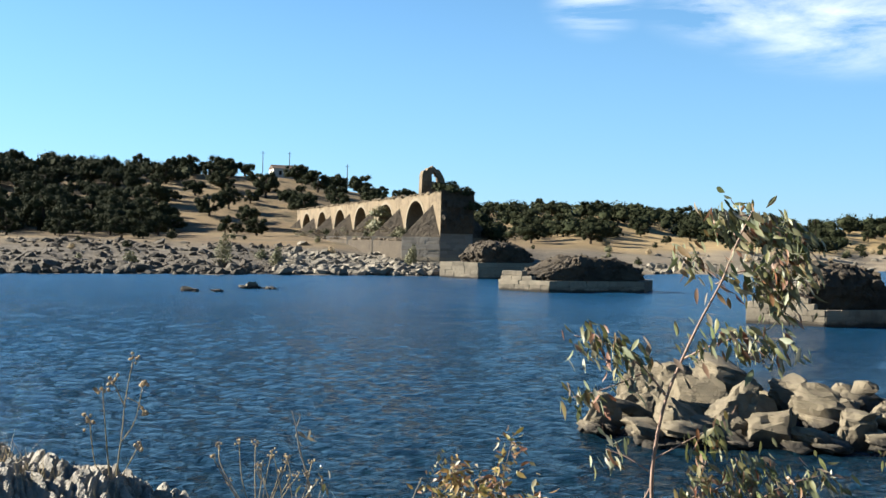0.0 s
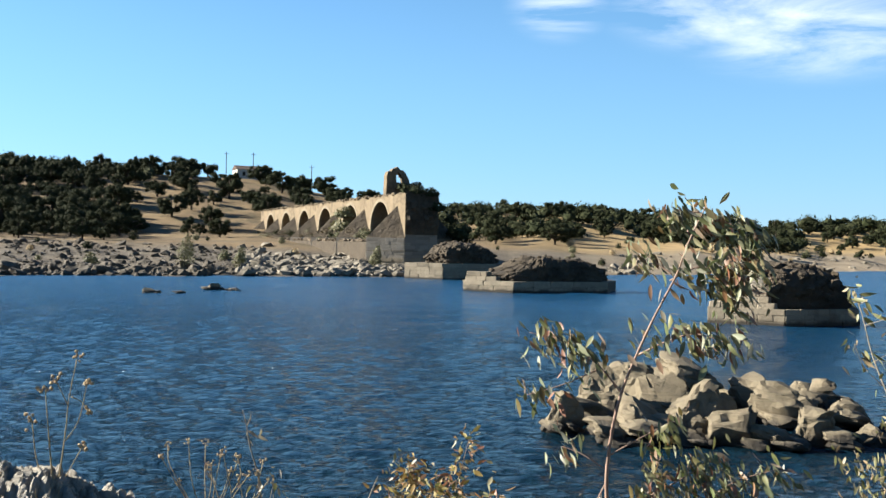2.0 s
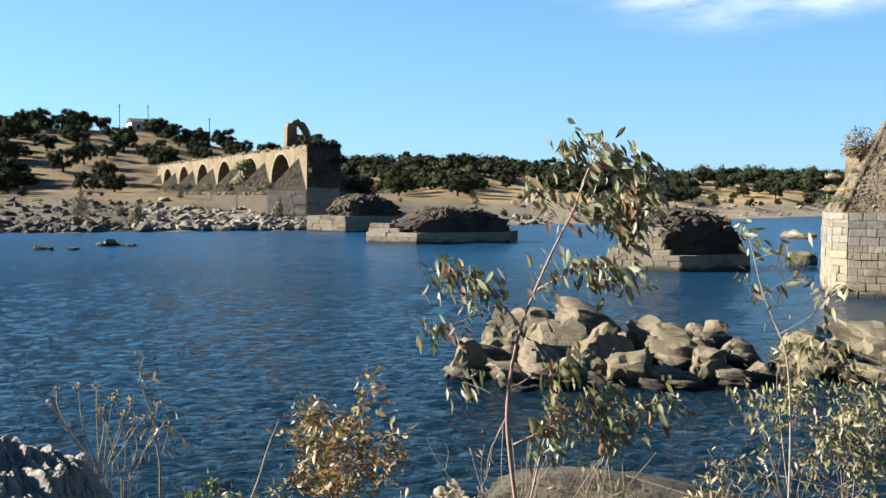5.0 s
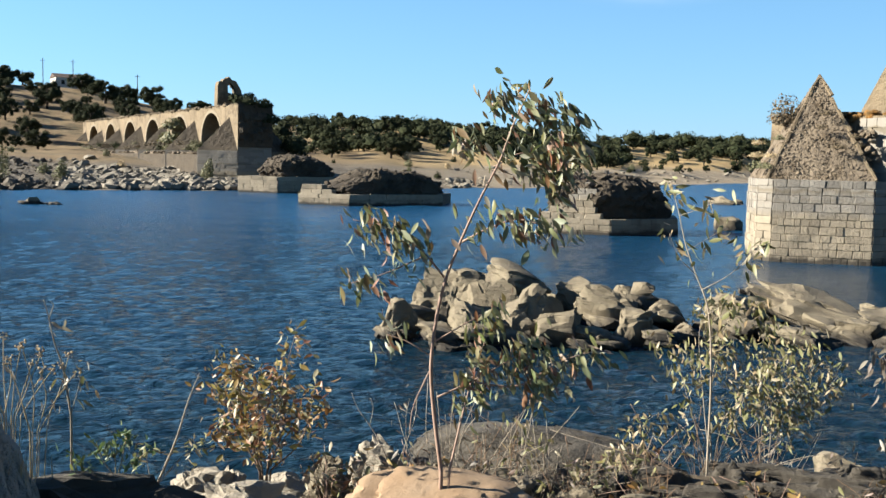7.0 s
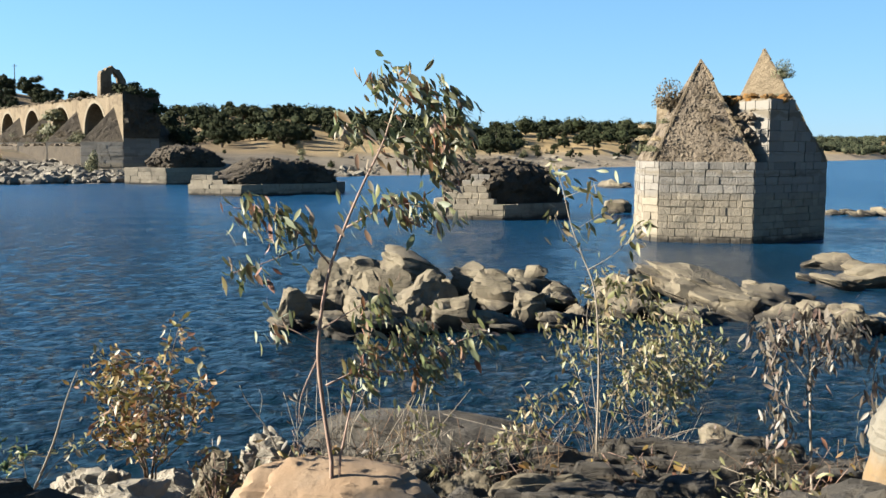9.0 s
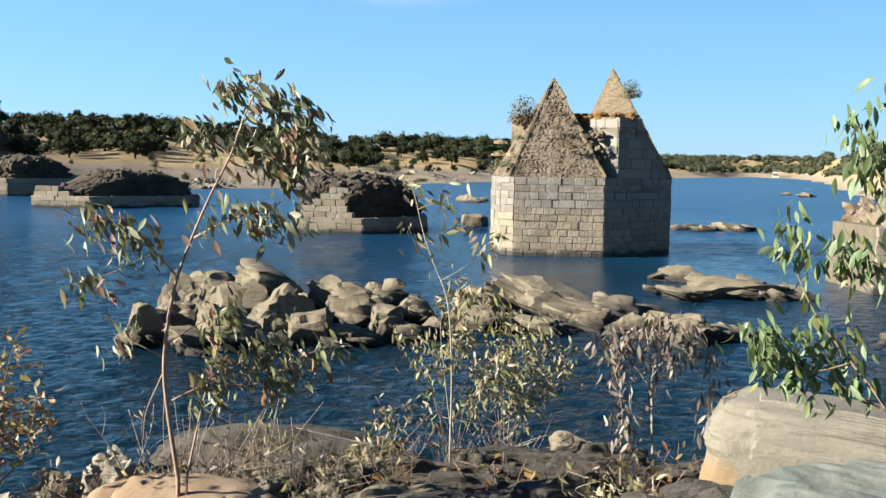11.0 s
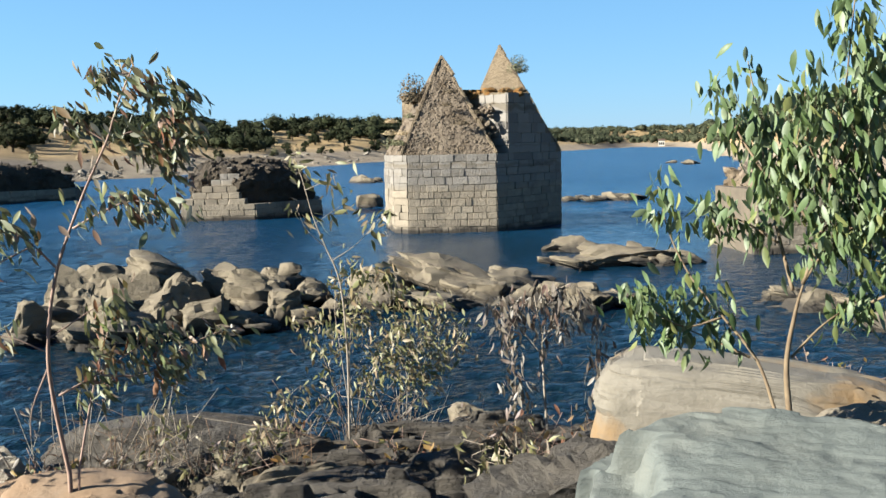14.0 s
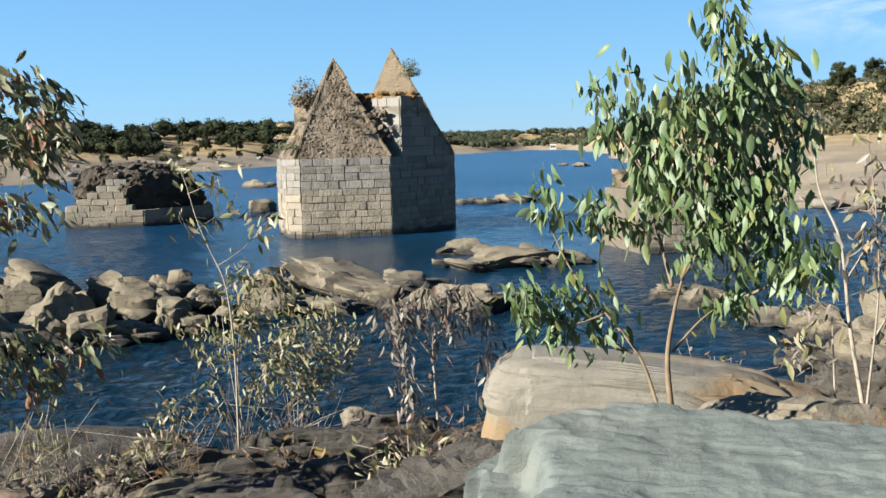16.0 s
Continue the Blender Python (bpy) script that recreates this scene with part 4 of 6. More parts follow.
        tuft("bush", bridge, (x, y, z), (s, s, s * 0.9), 500, SHRUBLEAF if k in (3, 4) else OAKLEAF, 80 + k, 0.2)
    for k in range(60):
        s = rng.uniform(0.5, 1.3)
        tuft("bush", bridge, (rng.uniform(-4.5, -1.0), rng.uniform(2, 100), rng.uniform(4.4, 5.6)), (s, s, s), 300, (SHRUBLEAF, DRYWEED, OAKLEAF)[k % 3], 120 + k, 0.1, blade=0.6)


arch_bridge()


# ---- rocks in the river ----
def river_rocks(rows, label, group, seed, mat=ROCK, level=4, bulk=1.0):
    """Worn blocks that dip one way, with smaller slabs wedged between and before them."""
    for k, (x, y, sx, sy, zt) in enumerate(rows):
        a = math.degrees(math.atan2(x, y))
        big = sx > 1.5
        rock("river_rock", label, (x, y, zt * (0.02 if big else 0.16)), (sx * 1.12 * bulk, sy * 1.05 * bulk, zt * (0.95 if big else 0.82)), seed + k * 7, mat, level, -a + RNG.uniform(-25, 25), (RNG.uniform(-8, 8), RNG.uniform(2, 16)), group, cuts=13, rough=0.065, keep=(0.5, 0.86), strata=0.03, box=0.7)
        for q in range(4 if sx < 1.5 else 8):
            s = min(sx, 1.2) * RNG.uniform(0.25, 0.62)
            ox, oy = RNG.uniform(-1.2, 1.2) * sx, RNG.uniform(-1.2, 0.6) * sy
            rock("river_rock", label, (x + ox, y + oy, zt * RNG.uniform(0.0, 0.35)), (s * 1.45, s, s * RNG.uniform(0.3, 0.6)), seed + k * 7 + q + 2, mat, min(level, 3), -a + RNG.uniform(-40, 40), (RNG.uniform(-15, 15), RNG.uniform(0, 22)), group, cuts=11, rough=0.06, keep=(0.52, 0.86), strata=0.025, box=0.7)


river_rocks([
    (3.74, 22.65, 0.48, 0.38, 0.96), (4.86, 24.05, 0.68, 0.55, 1.57), (5.29, 21.93, 0.78, 0.62, 0.93), (6.62, 22.09, 0.83, 0.66, 1.40), (6.22, 26.57, 0.83, 0.67, 1.21),
    (7.20, 21.52, 0.75, 0.60, 1.38), (9.06, 25.28, 0.82, 0.66, 1.12), (9.24, 23.79, 0.78, 0.62, 1.06), (9.11, 21.58, 0.76, 0.61, 1.01), (10.88, 23.93, 0.69, 0.56, 0.80),
    (10.41, 21.85, 0.54, 0.43, 0.47), (11.05, 26.71, 0.88, 0.71, 0.72), (6.40, 24.15, 0.83, 0.66, 1.38), (4.65, 21.36, 0.49, 0.39, 0.37), (7.90, 21.19, 0.57, 0.45, 0.50)],
    "tan weathered boulder in a heap standing in the river", "boulder heap in the river", 300, bulk=0.98)
river_rocks([
    (15.67, 23.76, 2.2, 1.66, 0.80), (15.10, 25.52, 0.74, 0.59, 0.74), (11.99, 22.40, 0.77, 0.62, 1.06), (14.77, 21.50, 0.58, 0.46, 0.58), (13.05, 21.06, 0.82, 0.66, 0.38),
    (15.42, 20.56, 0.71, 0.57, 0.64), (15.93, 18.86, 0.68, 0.55, 0.75), (16.14, 20.32, 0.65, 0.52, 0.50), (16.25, 22.77, 1.23, 0.98, 0.77), (13.33, 23.97, 0.61, 0.49, 0.76)],
    "flat tan rock ledge awash in the river", "flat rocks in the river", 500)
river_rocks([
    (22.54, 25.33, 1.99, 1.59, 0.95), (23.93, 29.44, 0.85, 0.68, 0.74), (17.34, 18.99, 0.57, 0.46, 0.32), (23.48, 24.45, 0.85, 0.68, 0.76), (16.50, 29.46, 0.38, 0.30, 0.30),
    (19.99, 15.31, 0.80, 0.64, 0.53), (19.21, 12.86, 0.76, 0.61, 0.41), (18.85, 11.27, 0.78, 0.63, 0.72), (17.07, 9.51, 0.90, 0.72, 0.96), (16.09, 9.93, 0.62, 0.50, 0.31),
    (20.75, 16.63, 0.59, 0.47, 0.37), (19.67, 10.38, 0.73, 0.59, 0.86)],
    "grey brown rock at the water's edge", "rocks by the near shore", 700)
river_rocks([
    (47.51, 53.19, 1.20, 0.96, 0.72), (45.32, 53.37, 0.79, 0.63, 0.32), (44.23, 54.53, 0.60, 0.48, 0.48), (47.62, 57.06, 0.63, 0.50, 0.25), (31.59, 60.25, 0.86, 0.69, 1.08),
    (52.71, 102.11, 1.94, 1.55, 0.97), (134.72, 136.14, 1.36, 1.09, 0.65), (129.18, 124.97, 1.53, 1.22, 0.82),
    (-16.32, 84.10, 0.58, 0.47, 0.73), (-19.86, 77.54, 0.55, 0.44, 0.41), (-17.57, 78.08, 0.36, 0.29, 0.32), (-14.52, 83.60, 0.48, 0.39, 0.24)],
    "small dark rock breaking the river surface", "rocks out in the river", 900, ROCK, 3)
# boulder lying on top of the heap
rock("river_rock", "rounded boulder perched on the heap in the river", (7.2, 24.9, 1.08), (0.95, 0.7, 0.44), 411, ROCK, 4, -20, (0, 16), "boulder heap in the river", rough=0.05, box=0.85)
rock("river_rock", "tan boulder under the perched one", (6.9, 24.7, 0.3), (1.35, 1.0, 0.62), 415, ROCK, 4, 30, (0, 8), "boulder heap in the river", rough=0.04, cuts=8, strata=0.02)
rock("river_rock", "small block perched on the heap in the river", (11.0, 25.6, 0.72), (0.32, 0.3, 0.2), 412, ROCK, 3, 10, (0, 0), "boulder heap in the river")


# ---- rocks of the near bank ----
def bank_rock(x, y, top, half, high, seed, mat, label, depth=None, turn=0.0, tilt=(0, 0), level=5, cuts=12, rough=0.05, keep=(0.6, 0.9), strata=0.0, box=0.7):
    a = math.degrees(math.atan2(x, y))
    sz = max(high, top - ground_z(x, y) + 0.15) * 0.62
    rock("bank_rock", label, (x, y, top - sz * 0.95), (half * 1.08, depth or half * 0.8, sz), seed, mat, level, turn - a, tilt, "rocks of the near bank", cuts=cuts, rough=rough, keep=keep, strata=strata, box=box)


bank_rock(2.65, 7.75, 1.92, 1.12, 0.7, 21, GREYSLAB, "smooth rounded grey rock above the water", 0.55, 4, (0, 7), 6, 6, 0.022, (0.7, 0.95), 0.02, 0.78)
bank_rock(1.75, 6.35, 2.08, 0.34, 0.4, 43, BOULDER, "broken tan stone under the sapling", 0.3, 20, (0, 6), 5, 16, 0.1)
bank_rock(2.25, 6.05, 2.02, 0.30, 0.4, 44, ROCK, "broken brown stone under the sapling", 0.3, -10, (0, -6), 5, 16, 0.1)
bank_rock(2.7, 5.2, 2.12, 0.40, 0.4, 45, GREYSLAB, "dark broken stone on the bank", 0.3, 10, (0, 5), 5, 16, 0.09)
bank_rock(0.2, 5.9, 2.20, 0.42, 0.4, 46, BANKPALE, "rough pale stone on the bank", 0.3, 10, (0, 5), 5, 16, 0.1)
bank_rock(4.9, 7.0, 1.62, 0.5, 0.4, 47, BANKPALE, "flat pale stone near the water", 0.3, 25, (0, 5), 5, 16, 0.08)
bank_rock(5.8, 6.4, 1.75, 0.55, 0.4, 48, GREYSLAB, "layered stone near the water", 0.35, 25, (0, 5), 5, 16, 0.08)
bank_rock(1.36, 5.72, 2.27, 0.63, 0.6, 22, PEACH, "rounded peach coloured stone on the bank", 0.42, 0, (0, 5), 5, 7, 0.03, (0.7, 0.93), 0, 0.85)
bank_rock(-0.05, 6.9, 1.99, 0.36, 0.4, 23, BANKPALE, "pale grey stone on the bank", rough=0.08)
bank_rock(0.45, 7.5, 1.88, 0.27, 0.45, 24, BANKPALE, "pale grey stone on the bank", rough=0.08)
bank_rock(0.80, 7.1, 1.97, 0.22, 0.56, 25, ROCK, "pitted tan stone on the bank", rough=0.1)
bank_rock(1.26, 7.8, 1.90, 0.27, 0.4, 26, BANKPALE, "pale pitted stone on the bank", rough=0.1)
bank_rock(5.25, 7.6, 1.72, 0.34, 0.35, 29, BOULDER, "rounded tan stone near the water", box=0.9, cuts=7)
bank_rock(1.70, 6.9, 1.98, 0.28, 0.4, 30, ROCK, "tan stone on the bank", rough=0.09)
bank_rock(2.0, 5.2, 2.27, 0.36, 0.3, 31, GREYSLAB, "grey stone on the bank", rough=0.07)
bank_rock(4.92, 4.12, 2.71, 0.88, 0.7, 33, PALEBOULDER, "large smooth tan boulder on the bank", 0.40, 4, (0, 6), 6, 3, 0.014, (0.8, 0.95), 0.004, 0.36)
bank_rock(3.08, 3.40, 2.72, 0.58, 0.4, 49, GREYSLAB, "dark broken slab at the foot of the boulder", 0.35, 15, (0, 6), 5, 16, 0.07, (0.62, 0.92), 0.04, 0.6)
bank_rock(4.6, 2.85, 2.80, 0.62, 0.3, 35, BOULDER, "tan stone between the slabs", 0.35, 0, (0, 4), 5, 10, 0.04, (0.7, 0.93), 0.01, 0.6)
bank_rock(6.0, 4.5, 2.42, 1.0, 0.4, 36, BOULDER, "flat tan slab sloping to the water", 0.35, 12, (0, 9), 5, 12, 0.04, (0.7, 0.93), 0.02, 0.5)
bank_rock(7.0, 3.8, 2.46, 0.4, 0.5, 37, GREYSLAB, "grey stone on the bank", rough=0.07)


def slate_slab(x, y, top, half_x, half_y, turn, slope, thick, seed, mat, label, step=0.035, n=120, undercut=0.28):
    """A bed of slate: a tilted sheet whose top and broken rim step down along the bedding, hollow under its lower lip."""
    rng = np.random.default_rng(seed)
    o = Vector(rng.uniform(0, 90, 3))

    def stepped(v, sharp=7):
        f = v - math.floor(v)
        return math.floor(v) + f ** sharp / (f ** sharp + (1 - f) ** sharp)

    V, F = [], []
    for i in range(n + 1):
        for j in range(n + 1):
            u, v = (i / n * 2 - 1) * 1.06, (j / n * 2 - 1) * 1.06
            px, py = u * half_x, v * half_y
            p = Vector((px, py, 0)) + o
            ragged = 0.10 * noise.fractal(p * 1.6, 0.9, 2.0, 4) + 0.06 * noise.cell(Vector((px * 3.1, py * 5.0, 1)) + o)
            d = (abs(u) ** 5 + abs(v) ** 5) ** 0.2 + ragged
            e = max(0.0, (1.0 - d)) * half_y
            h = 1 - math.exp(-e / (0.10 * half_y + 0.02))
            h = stepped(h * 4 + 0.35 * noise.noise(p * 2.3)) / 4
            bed = stepped(3.2 * noise.fractal(Vector((px * 0.6, py * 2.6, 0)) + o, 0.8, 2.0, 4) + 0.5 * v) * step
            z = slope[0] * px + slope[1] * py + bed - thick * (1 - h) + 0.010 * noise.fractal(p * 7, 0.8, 2.0, 4)
            py += undercut * (1 - h) * min(1.0, max(0.0, (-v - 0.35) * 2.5))
            V.append((px + 0.02 * noise.noise(p * 9), py + 0.02 * noise.noise(p * 8 + o), z if 0 < i < n and 0 < j < n else -thick - 0.4))
    for i in range(n):
        for j in range(n):
            q = i * (n + 1) + j
            F.append((q, q + n + 1, q + n + 2, q + 1))
    me = mesh_of("bank_rock", V, F, mat, True)
    me.set_sharp_from_angle(angle=radians(36))
    ob = new("bank_rock", me)
    ob.location, ob.rotation_euler = (x, y, top), (0, 0, radians(turn))
    tagged(ob, label, "rock", "rocks of the near bank")


slate_slab(3.38, 1.92, 2.855, 1.42, 0.74, -50.4, (-0.02, 0.19), 0.75, 37, GREENSLAB, "big flat green grey slab on the bank", 0.008, 170, 0.0)
for k in range(16):
    x, y = RNG.uniform(1.9, 5.4), RNG.uniform(4.7, 7.4)
    if 5.2 < math.hypot(x, y) < 8.6:
        slate_slab(x, y, max(ground_z(x, y), 1.3) + RNG.uniform(0.16, 0.34), RNG.uniform(0.35, 0.75), RNG.uniform(0.14, 0.24), RNG.uniform(-45, 5), (RNG.uniform(-0.12, 0.06), RNG.uniform(0.0, 0.3)), 0.3, 2000 + k, (GREYSLAB, ROCK)[k % 3 == 2], "broken ledge of layered rock on the bank", 0.04, 44, 0.12)
slate_slab(2.75, 6.85, 1.80, 1.5, 0.5, -10, (-0.05, 0.16), 0.45, 41, GREYSLAB, "long dark layered slab running along the bank", 0.075, 140)
slate_slab(3.75, 5.9, 1.86, 1.55, 0.5, -24, (-0.03, 0.16), 0.45, 42, GREYSLAB, "dark layered slab on the bank", 0.075, 140)
slate_slab(4.5, 6.6, 1.70, 1.3, 0.45, -24, (-0.03, 0.14), 0.4, 28, GREYSLAB, "low layered slab beside the water", 0.075, 140)
slate_slab(3.1, 5.1, 2.02, 1.0, 0.42, -20, (-0.04, 0.2), 0.4, 51, GREYSLAB, "dark layered slab on the bank", 0.075, 140)
slate_slab(2.35, 4.75, 2.16, 0.8, 0.35, -16, (-0.03, 0.2), 0.4, 52, GREYSLAB, "dark layered slab on the bank", 0.075, 140)


def flaky_mound():
    """A weathered outcrop split into many thin upright flakes, falling away to the water."""
    n, V, F = 150, [], []
    for i in range(n + 1):
        for j in range(n + 1):
            x, y = -2.35 + 1.75 * i / n, 3.3 + 1.5 * j / n
            z = 3.30 - (0.30 if x > -1.48 else 0.2) * (x + 1.48) - 0.32 * max(0, 4.0 - y) - 0.75 * max(0, y - 4.3)
            z -= 2.6 * max(0, x + 0.86) ** 1.3
            u, v = x * 0.8 + y * 0.6, y * 0.8 - x * 0.6
            p = Vector((u * 26, v * 9, 3.0))
            q = noise.voronoi(p + Vector((noise.noise(p * 0.6), noise.noise(p * 0.5 + Vector((7, 0, 0))), 0)) * 0.9)
            edge = q[0][1] - q[0][0]
            seat = q[1][0]
            lean = (p.x - seat.x) * 0.045
            z += 0.05 * fbm((x * 4, y * 4, 2.0), 4) + 0.035 * (min(edge, 0.35) / 0.35 - 1) + lean + 0.018 * noise.noise(seat * 3.1)
            V.append((x, y, z if 0 < i < n and 0 < j < n else 2.2))
    for i in range(n):
        for j in range(n):
            o = i * (n + 1) + j
            F.append((o, o + n + 1, o + n + 2, o + 1))
    tagged(new("bank_rock", mesh_of("bank_rock", V, F, FLAKY)), "rough pale grey rock split into flakes", "rock", "rocks of the near bank")


flaky_mound()
bank_rock(-0.55, 4.85, 2.66, 0.8, 0.6, 56, GREYSLAB, "dark rough rock overgrown with weeds", 0.45, 6, (0, 10), 5, 11, 0.08)
bank_rock(-0.75, 4.4, 2.70, 0.5, 0.6, 39, GREYSLAB, "dark rough rock on the bank", 0.45, 0, (0, 10), 5, 11, 0.09)
bank_rock(-2.25, 4.5, 3.2, 0.75, 0.6, 40, FLAKY, "rough pale grey rock on the bank", 0.5, 0, (0, 0), 5, 11, 0.09)
for k in range(110):
    x, y = RNG.uniform(-0.6, 6.5), RNG.uniform(4.6, 9.2)
    if 6.0 < math.hypot(x, y) < 9.6:
        s = RNG.uniform(0.07, 0.24)
        rock("bank_stone", "small broken stone on the near bank", (x, y, ground_z(x, y) + s * 0.2), (s * 1.3, s, s * 0.75), 1500 + k, (ROCK, PALEROCK, GREYSLAB)[k % 3], 3, RNG.uniform(0, 360), (RNG.uniform(-20, 20), 0), "small stones of the near bank", rough=0.09)


# ---- far bank: broken shore rocks, trees, houses ----
def polar(az, r):
    a = radians(az)
    return r * math.sin(a), r * math.cos(a)


def shore(az):
    return float(np.interp(az, SHORE_AZ, SHORE_R))


def far_rocks():
    rng = np.random.default_rng(31)
    spots = []
    for az0, az1, s0, s1, n in ((-10, 0.8, 0, 30, 1900), (-32, -9, -1, 3.5, 480), (-32, -8, 5, 46, 800), (0, 14, 1, 18, 260), (12, 34, 1, 40, 130), (48, 62, 0, 14, 70)):
        for _ in range(n):
            az = rng.uniform(az0, az1)
            x, y = polar(az, shore(az) + rng.uniform(s0, s1))
            spots.append((x, y, ground_z(x, y) + 0.05))
    pale = [p for p in spots if math.degrees(math.atan2(p[0], p[1])) > -9.5]
    dull = [p for p in spots if math.degrees(math.atan2(p[0], p[1])) <= -9.5]
    ob = loose_stones("shore_rocks", None, pale, 0.40, 8, PALEROCK, sharp=True)
    tagged(ob, "bleached broken rocks heaped along the far shore", "rocks", kind="stuff")
    ob = loose_stones("shore_rocks", None, dull, 0.33, 9, DARKSHORE, sharp=True)
    tagged(ob, "dull brown rocks and ledges along the far shore", "rocks", kind="stuff")
    shapes = []
    for i in range(6):
        v, f = rock_shape(800 + i, 3, 10, 0.07, (0.5, 0.8))
        shapes.append(mesh_of("shore_boulder", v, f, PALEROCK if i < 3 else DARKSHORE))
    for k in range(190):
        az = rng.uniform(-31, 3) if k < 168 else rng.uniform(3, 35)
        x, y = polar(az, shore(az) + rng.uniform(0, 12))
        ob = new("shore_boulder", shapes[k % 3 + (3 if az < -9 else 0)])
        s = rng.uniform(0.4, 1.25)
        ob.location, ob.scale, ob.rotation_euler = (x, y, ground_z(x, y) + 0.15 * s), (s * 1.2, s, s * 0.75), (rng.uniform(-0.3, 0.3), rng.uniform(-0.3, 0.3), rng.uniform(0, 6))
        tagged(ob, "bleached angular boulder on the far shore", "rock", "boulders of the far shore")


def leaf_cloud(lumps, n, leaf, seed, flat=0.8):
    """Small leaf blades spread through lumps (x, y, z, radius), denser near their skin."""
    rng = np.random.default_rng(seed)
    lumps = np.array(lumps)
    w = lumps[:, 3] ** 2
    which = rng.choice(len(lumps), n, p=w / w.sum())
    d = rng.normal(size=(n, 3))
    d /= np.linalg.norm(d, axis=1)[:, None]
    c = lumps[which, :3] + d * (lumps[which, 3] * rng.uniform(0.55, 1.08, n))[:, None] * np.array([1, 1, flat])
    u = rng.normal(size=(n, 3))
    u /= np.linalg.norm(u, axis=1)[:, None]
    t = np.cross(u, d)
    s = leaf * rng.uniform(0.6, 1.4, n)[:, None]
    V = np.stack([c - u * s, c + t * s * 0.8, c + u * s, c - t * s * 0.8], 1).reshape(-1, 3)
    F = np.arange(4 * n).reshape(-1, 4)
    return V.tolist(), F.tolist()


def oak(seed, high, name="holm_oak"):
    """A holm oak: short forked trunk, broad crown of leaf clumps with gaps."""
    rng = np.random.default_rng(seed)
    tree = thing(name, "dark green holm oak on the dry hillside", "tree", (0, 0, -50), "holm oaks of the far bank")
    k = high / 7.0
    lumps = []
    limbs = []
    for i in range(34):
        a, rr = rng.uniform(0, 2 * math.pi), 2.9 * k * rng.random() ** 0.6
        top = 2.0 * math.sqrt(max(0.05, 1 - (rr / (3.2 * k)) ** 2))
        z = (2.45 + rng.uniform(-0.9, 1.0) * top) * k
        lumps.append((rr * math.cos(a), rr * math.sin(a), z, rng.choice([0.45, 0.6, 0.8, 1.0]) * rng.uniform(0.85, 1.2) * k))
        if i < 7:
            limbs.append(tube(smooth_line([(0, 0, 1.0 * k), (rr * 0.4 * math.cos(a), rr * 0.4 * math.sin(a), 1.9 * k), (rr * math.cos(a), rr * math.sin(a), z)], 4), list(np.linspace(0.14 * k, 0.04, 9)), 5))
    trunk = tube([(0, 0, -0.6), (0.05, 0.05, 0.8 * k), (rng.uniform(-0.2, 0.2), 0, 2.2 * k), (0, 0, 4 * k)], [0.34 * k, 0.26 * k, 0.2 * k, 0.08], 7)
    child("trunk", mesh_of("trunk", *trunk, OAKBARK), tree)
    child("limb_tangle", mesh_of("limb_tangle", *join(*limbs), OAKBARK), tree)["kind"] = "stuff"
    core = []
    for x, y, z, r in lumps:
        v, f = ico(2)
        v = v * (1 + 0.25 * np.array([noise.noise(Vector(p * 2 + np.array([x, y, z]))) for p in v]))[:, None] * r * 0.55 * np.array([1, 1, 0.85])
        core.append((v + np.array([x, y, z]), f))
    child("crown", mesh_of("crown", *join(*core, leaf_cloud(lumps, 8500, 0.105 * k, seed + 1)), OAKLEAF), tree)
    return tree


def trees():
    rng = np.random.default_rng(77)
    kinds = [oak(100 + i, h) for i, h in enumerate((6.2, 7.0, 5.4, 7.6, 6.6))]
    small = [oak(200 + i, h, "oak_bush") for i, h in enumerate((3.4, 2.8, 4.2))]
    spots = []

    def scatter(n, az0, az1, r0, r1, gap, sort=0):
        got = 0
        for _ in range(n * 30):
            az, r = rng.uniform(az0, az1), rng.uniform(r0, r1)
            x, y = polar(az, r)
            if r < shore(az) + 30 or (-9.7 < az < -8.5 and r > 285) or (-10.5 < az < 1 and r < 250) or any((x - p[0]) ** 2 + (y - p[1]) ** 2 < gap * gap for p in spots):
                continue
            spots.append((x, y, sort))
            got += 1
            if got >= n:
                return

    scatter(26, -32, -10, 318, 345, 6)
    scatter(14, -10, 0, 322, 350, 8)
    scatter(104, -33, -15.5, 190, 312, 5.0)
    scatter(15, -15.5, -6, 205, 312, 13)
    scatter(8, -6, 1, 240, 330, 11)
    scatter(26, 1, 9, 195, 300, 9)
    scatter(42, 9, 22, 232, 330, 8)
    scatter(48, 22, 36.5, 305, 400, 8)
    scatter(80, -33, -15, 172, 320, 4.2, 1)
    scatter(26, -14, 10, 200, 320, 9, 1)
    scatter(26, 5, 36, 215, 300, 10, 1)
    scatter(34, 52, 66, 130, 240, 6, 1)
    scatter(26, 50, 66, 190, 260, 9)
    for i, (x, y, sort) in enumerate(spots):
        src = (kinds[i % 5] if sort == 0 else small[i % 3])
        c = copy_thing(src, pose(x, y, ground_z(x, y), 0, 0, rng.uniform(0, 360)))
        s = rng.uniform(1.0, 1.4) * (0.72 if x > 4 else 1.0)
        w = s * rng.uniform(0.95, 1.25)
        c.scale = (w * 0.86, w * 0.86, s * rng.uniform(0.92, 1.18))
        if sort:
            tagged(c, "small dark green oak scrub on dry grass", "bush", "oak scrub of the far bank")
    for t in kinds + small:
        for o in (*t.children_recursive, t):
            bpy.data.objects.remove(o)


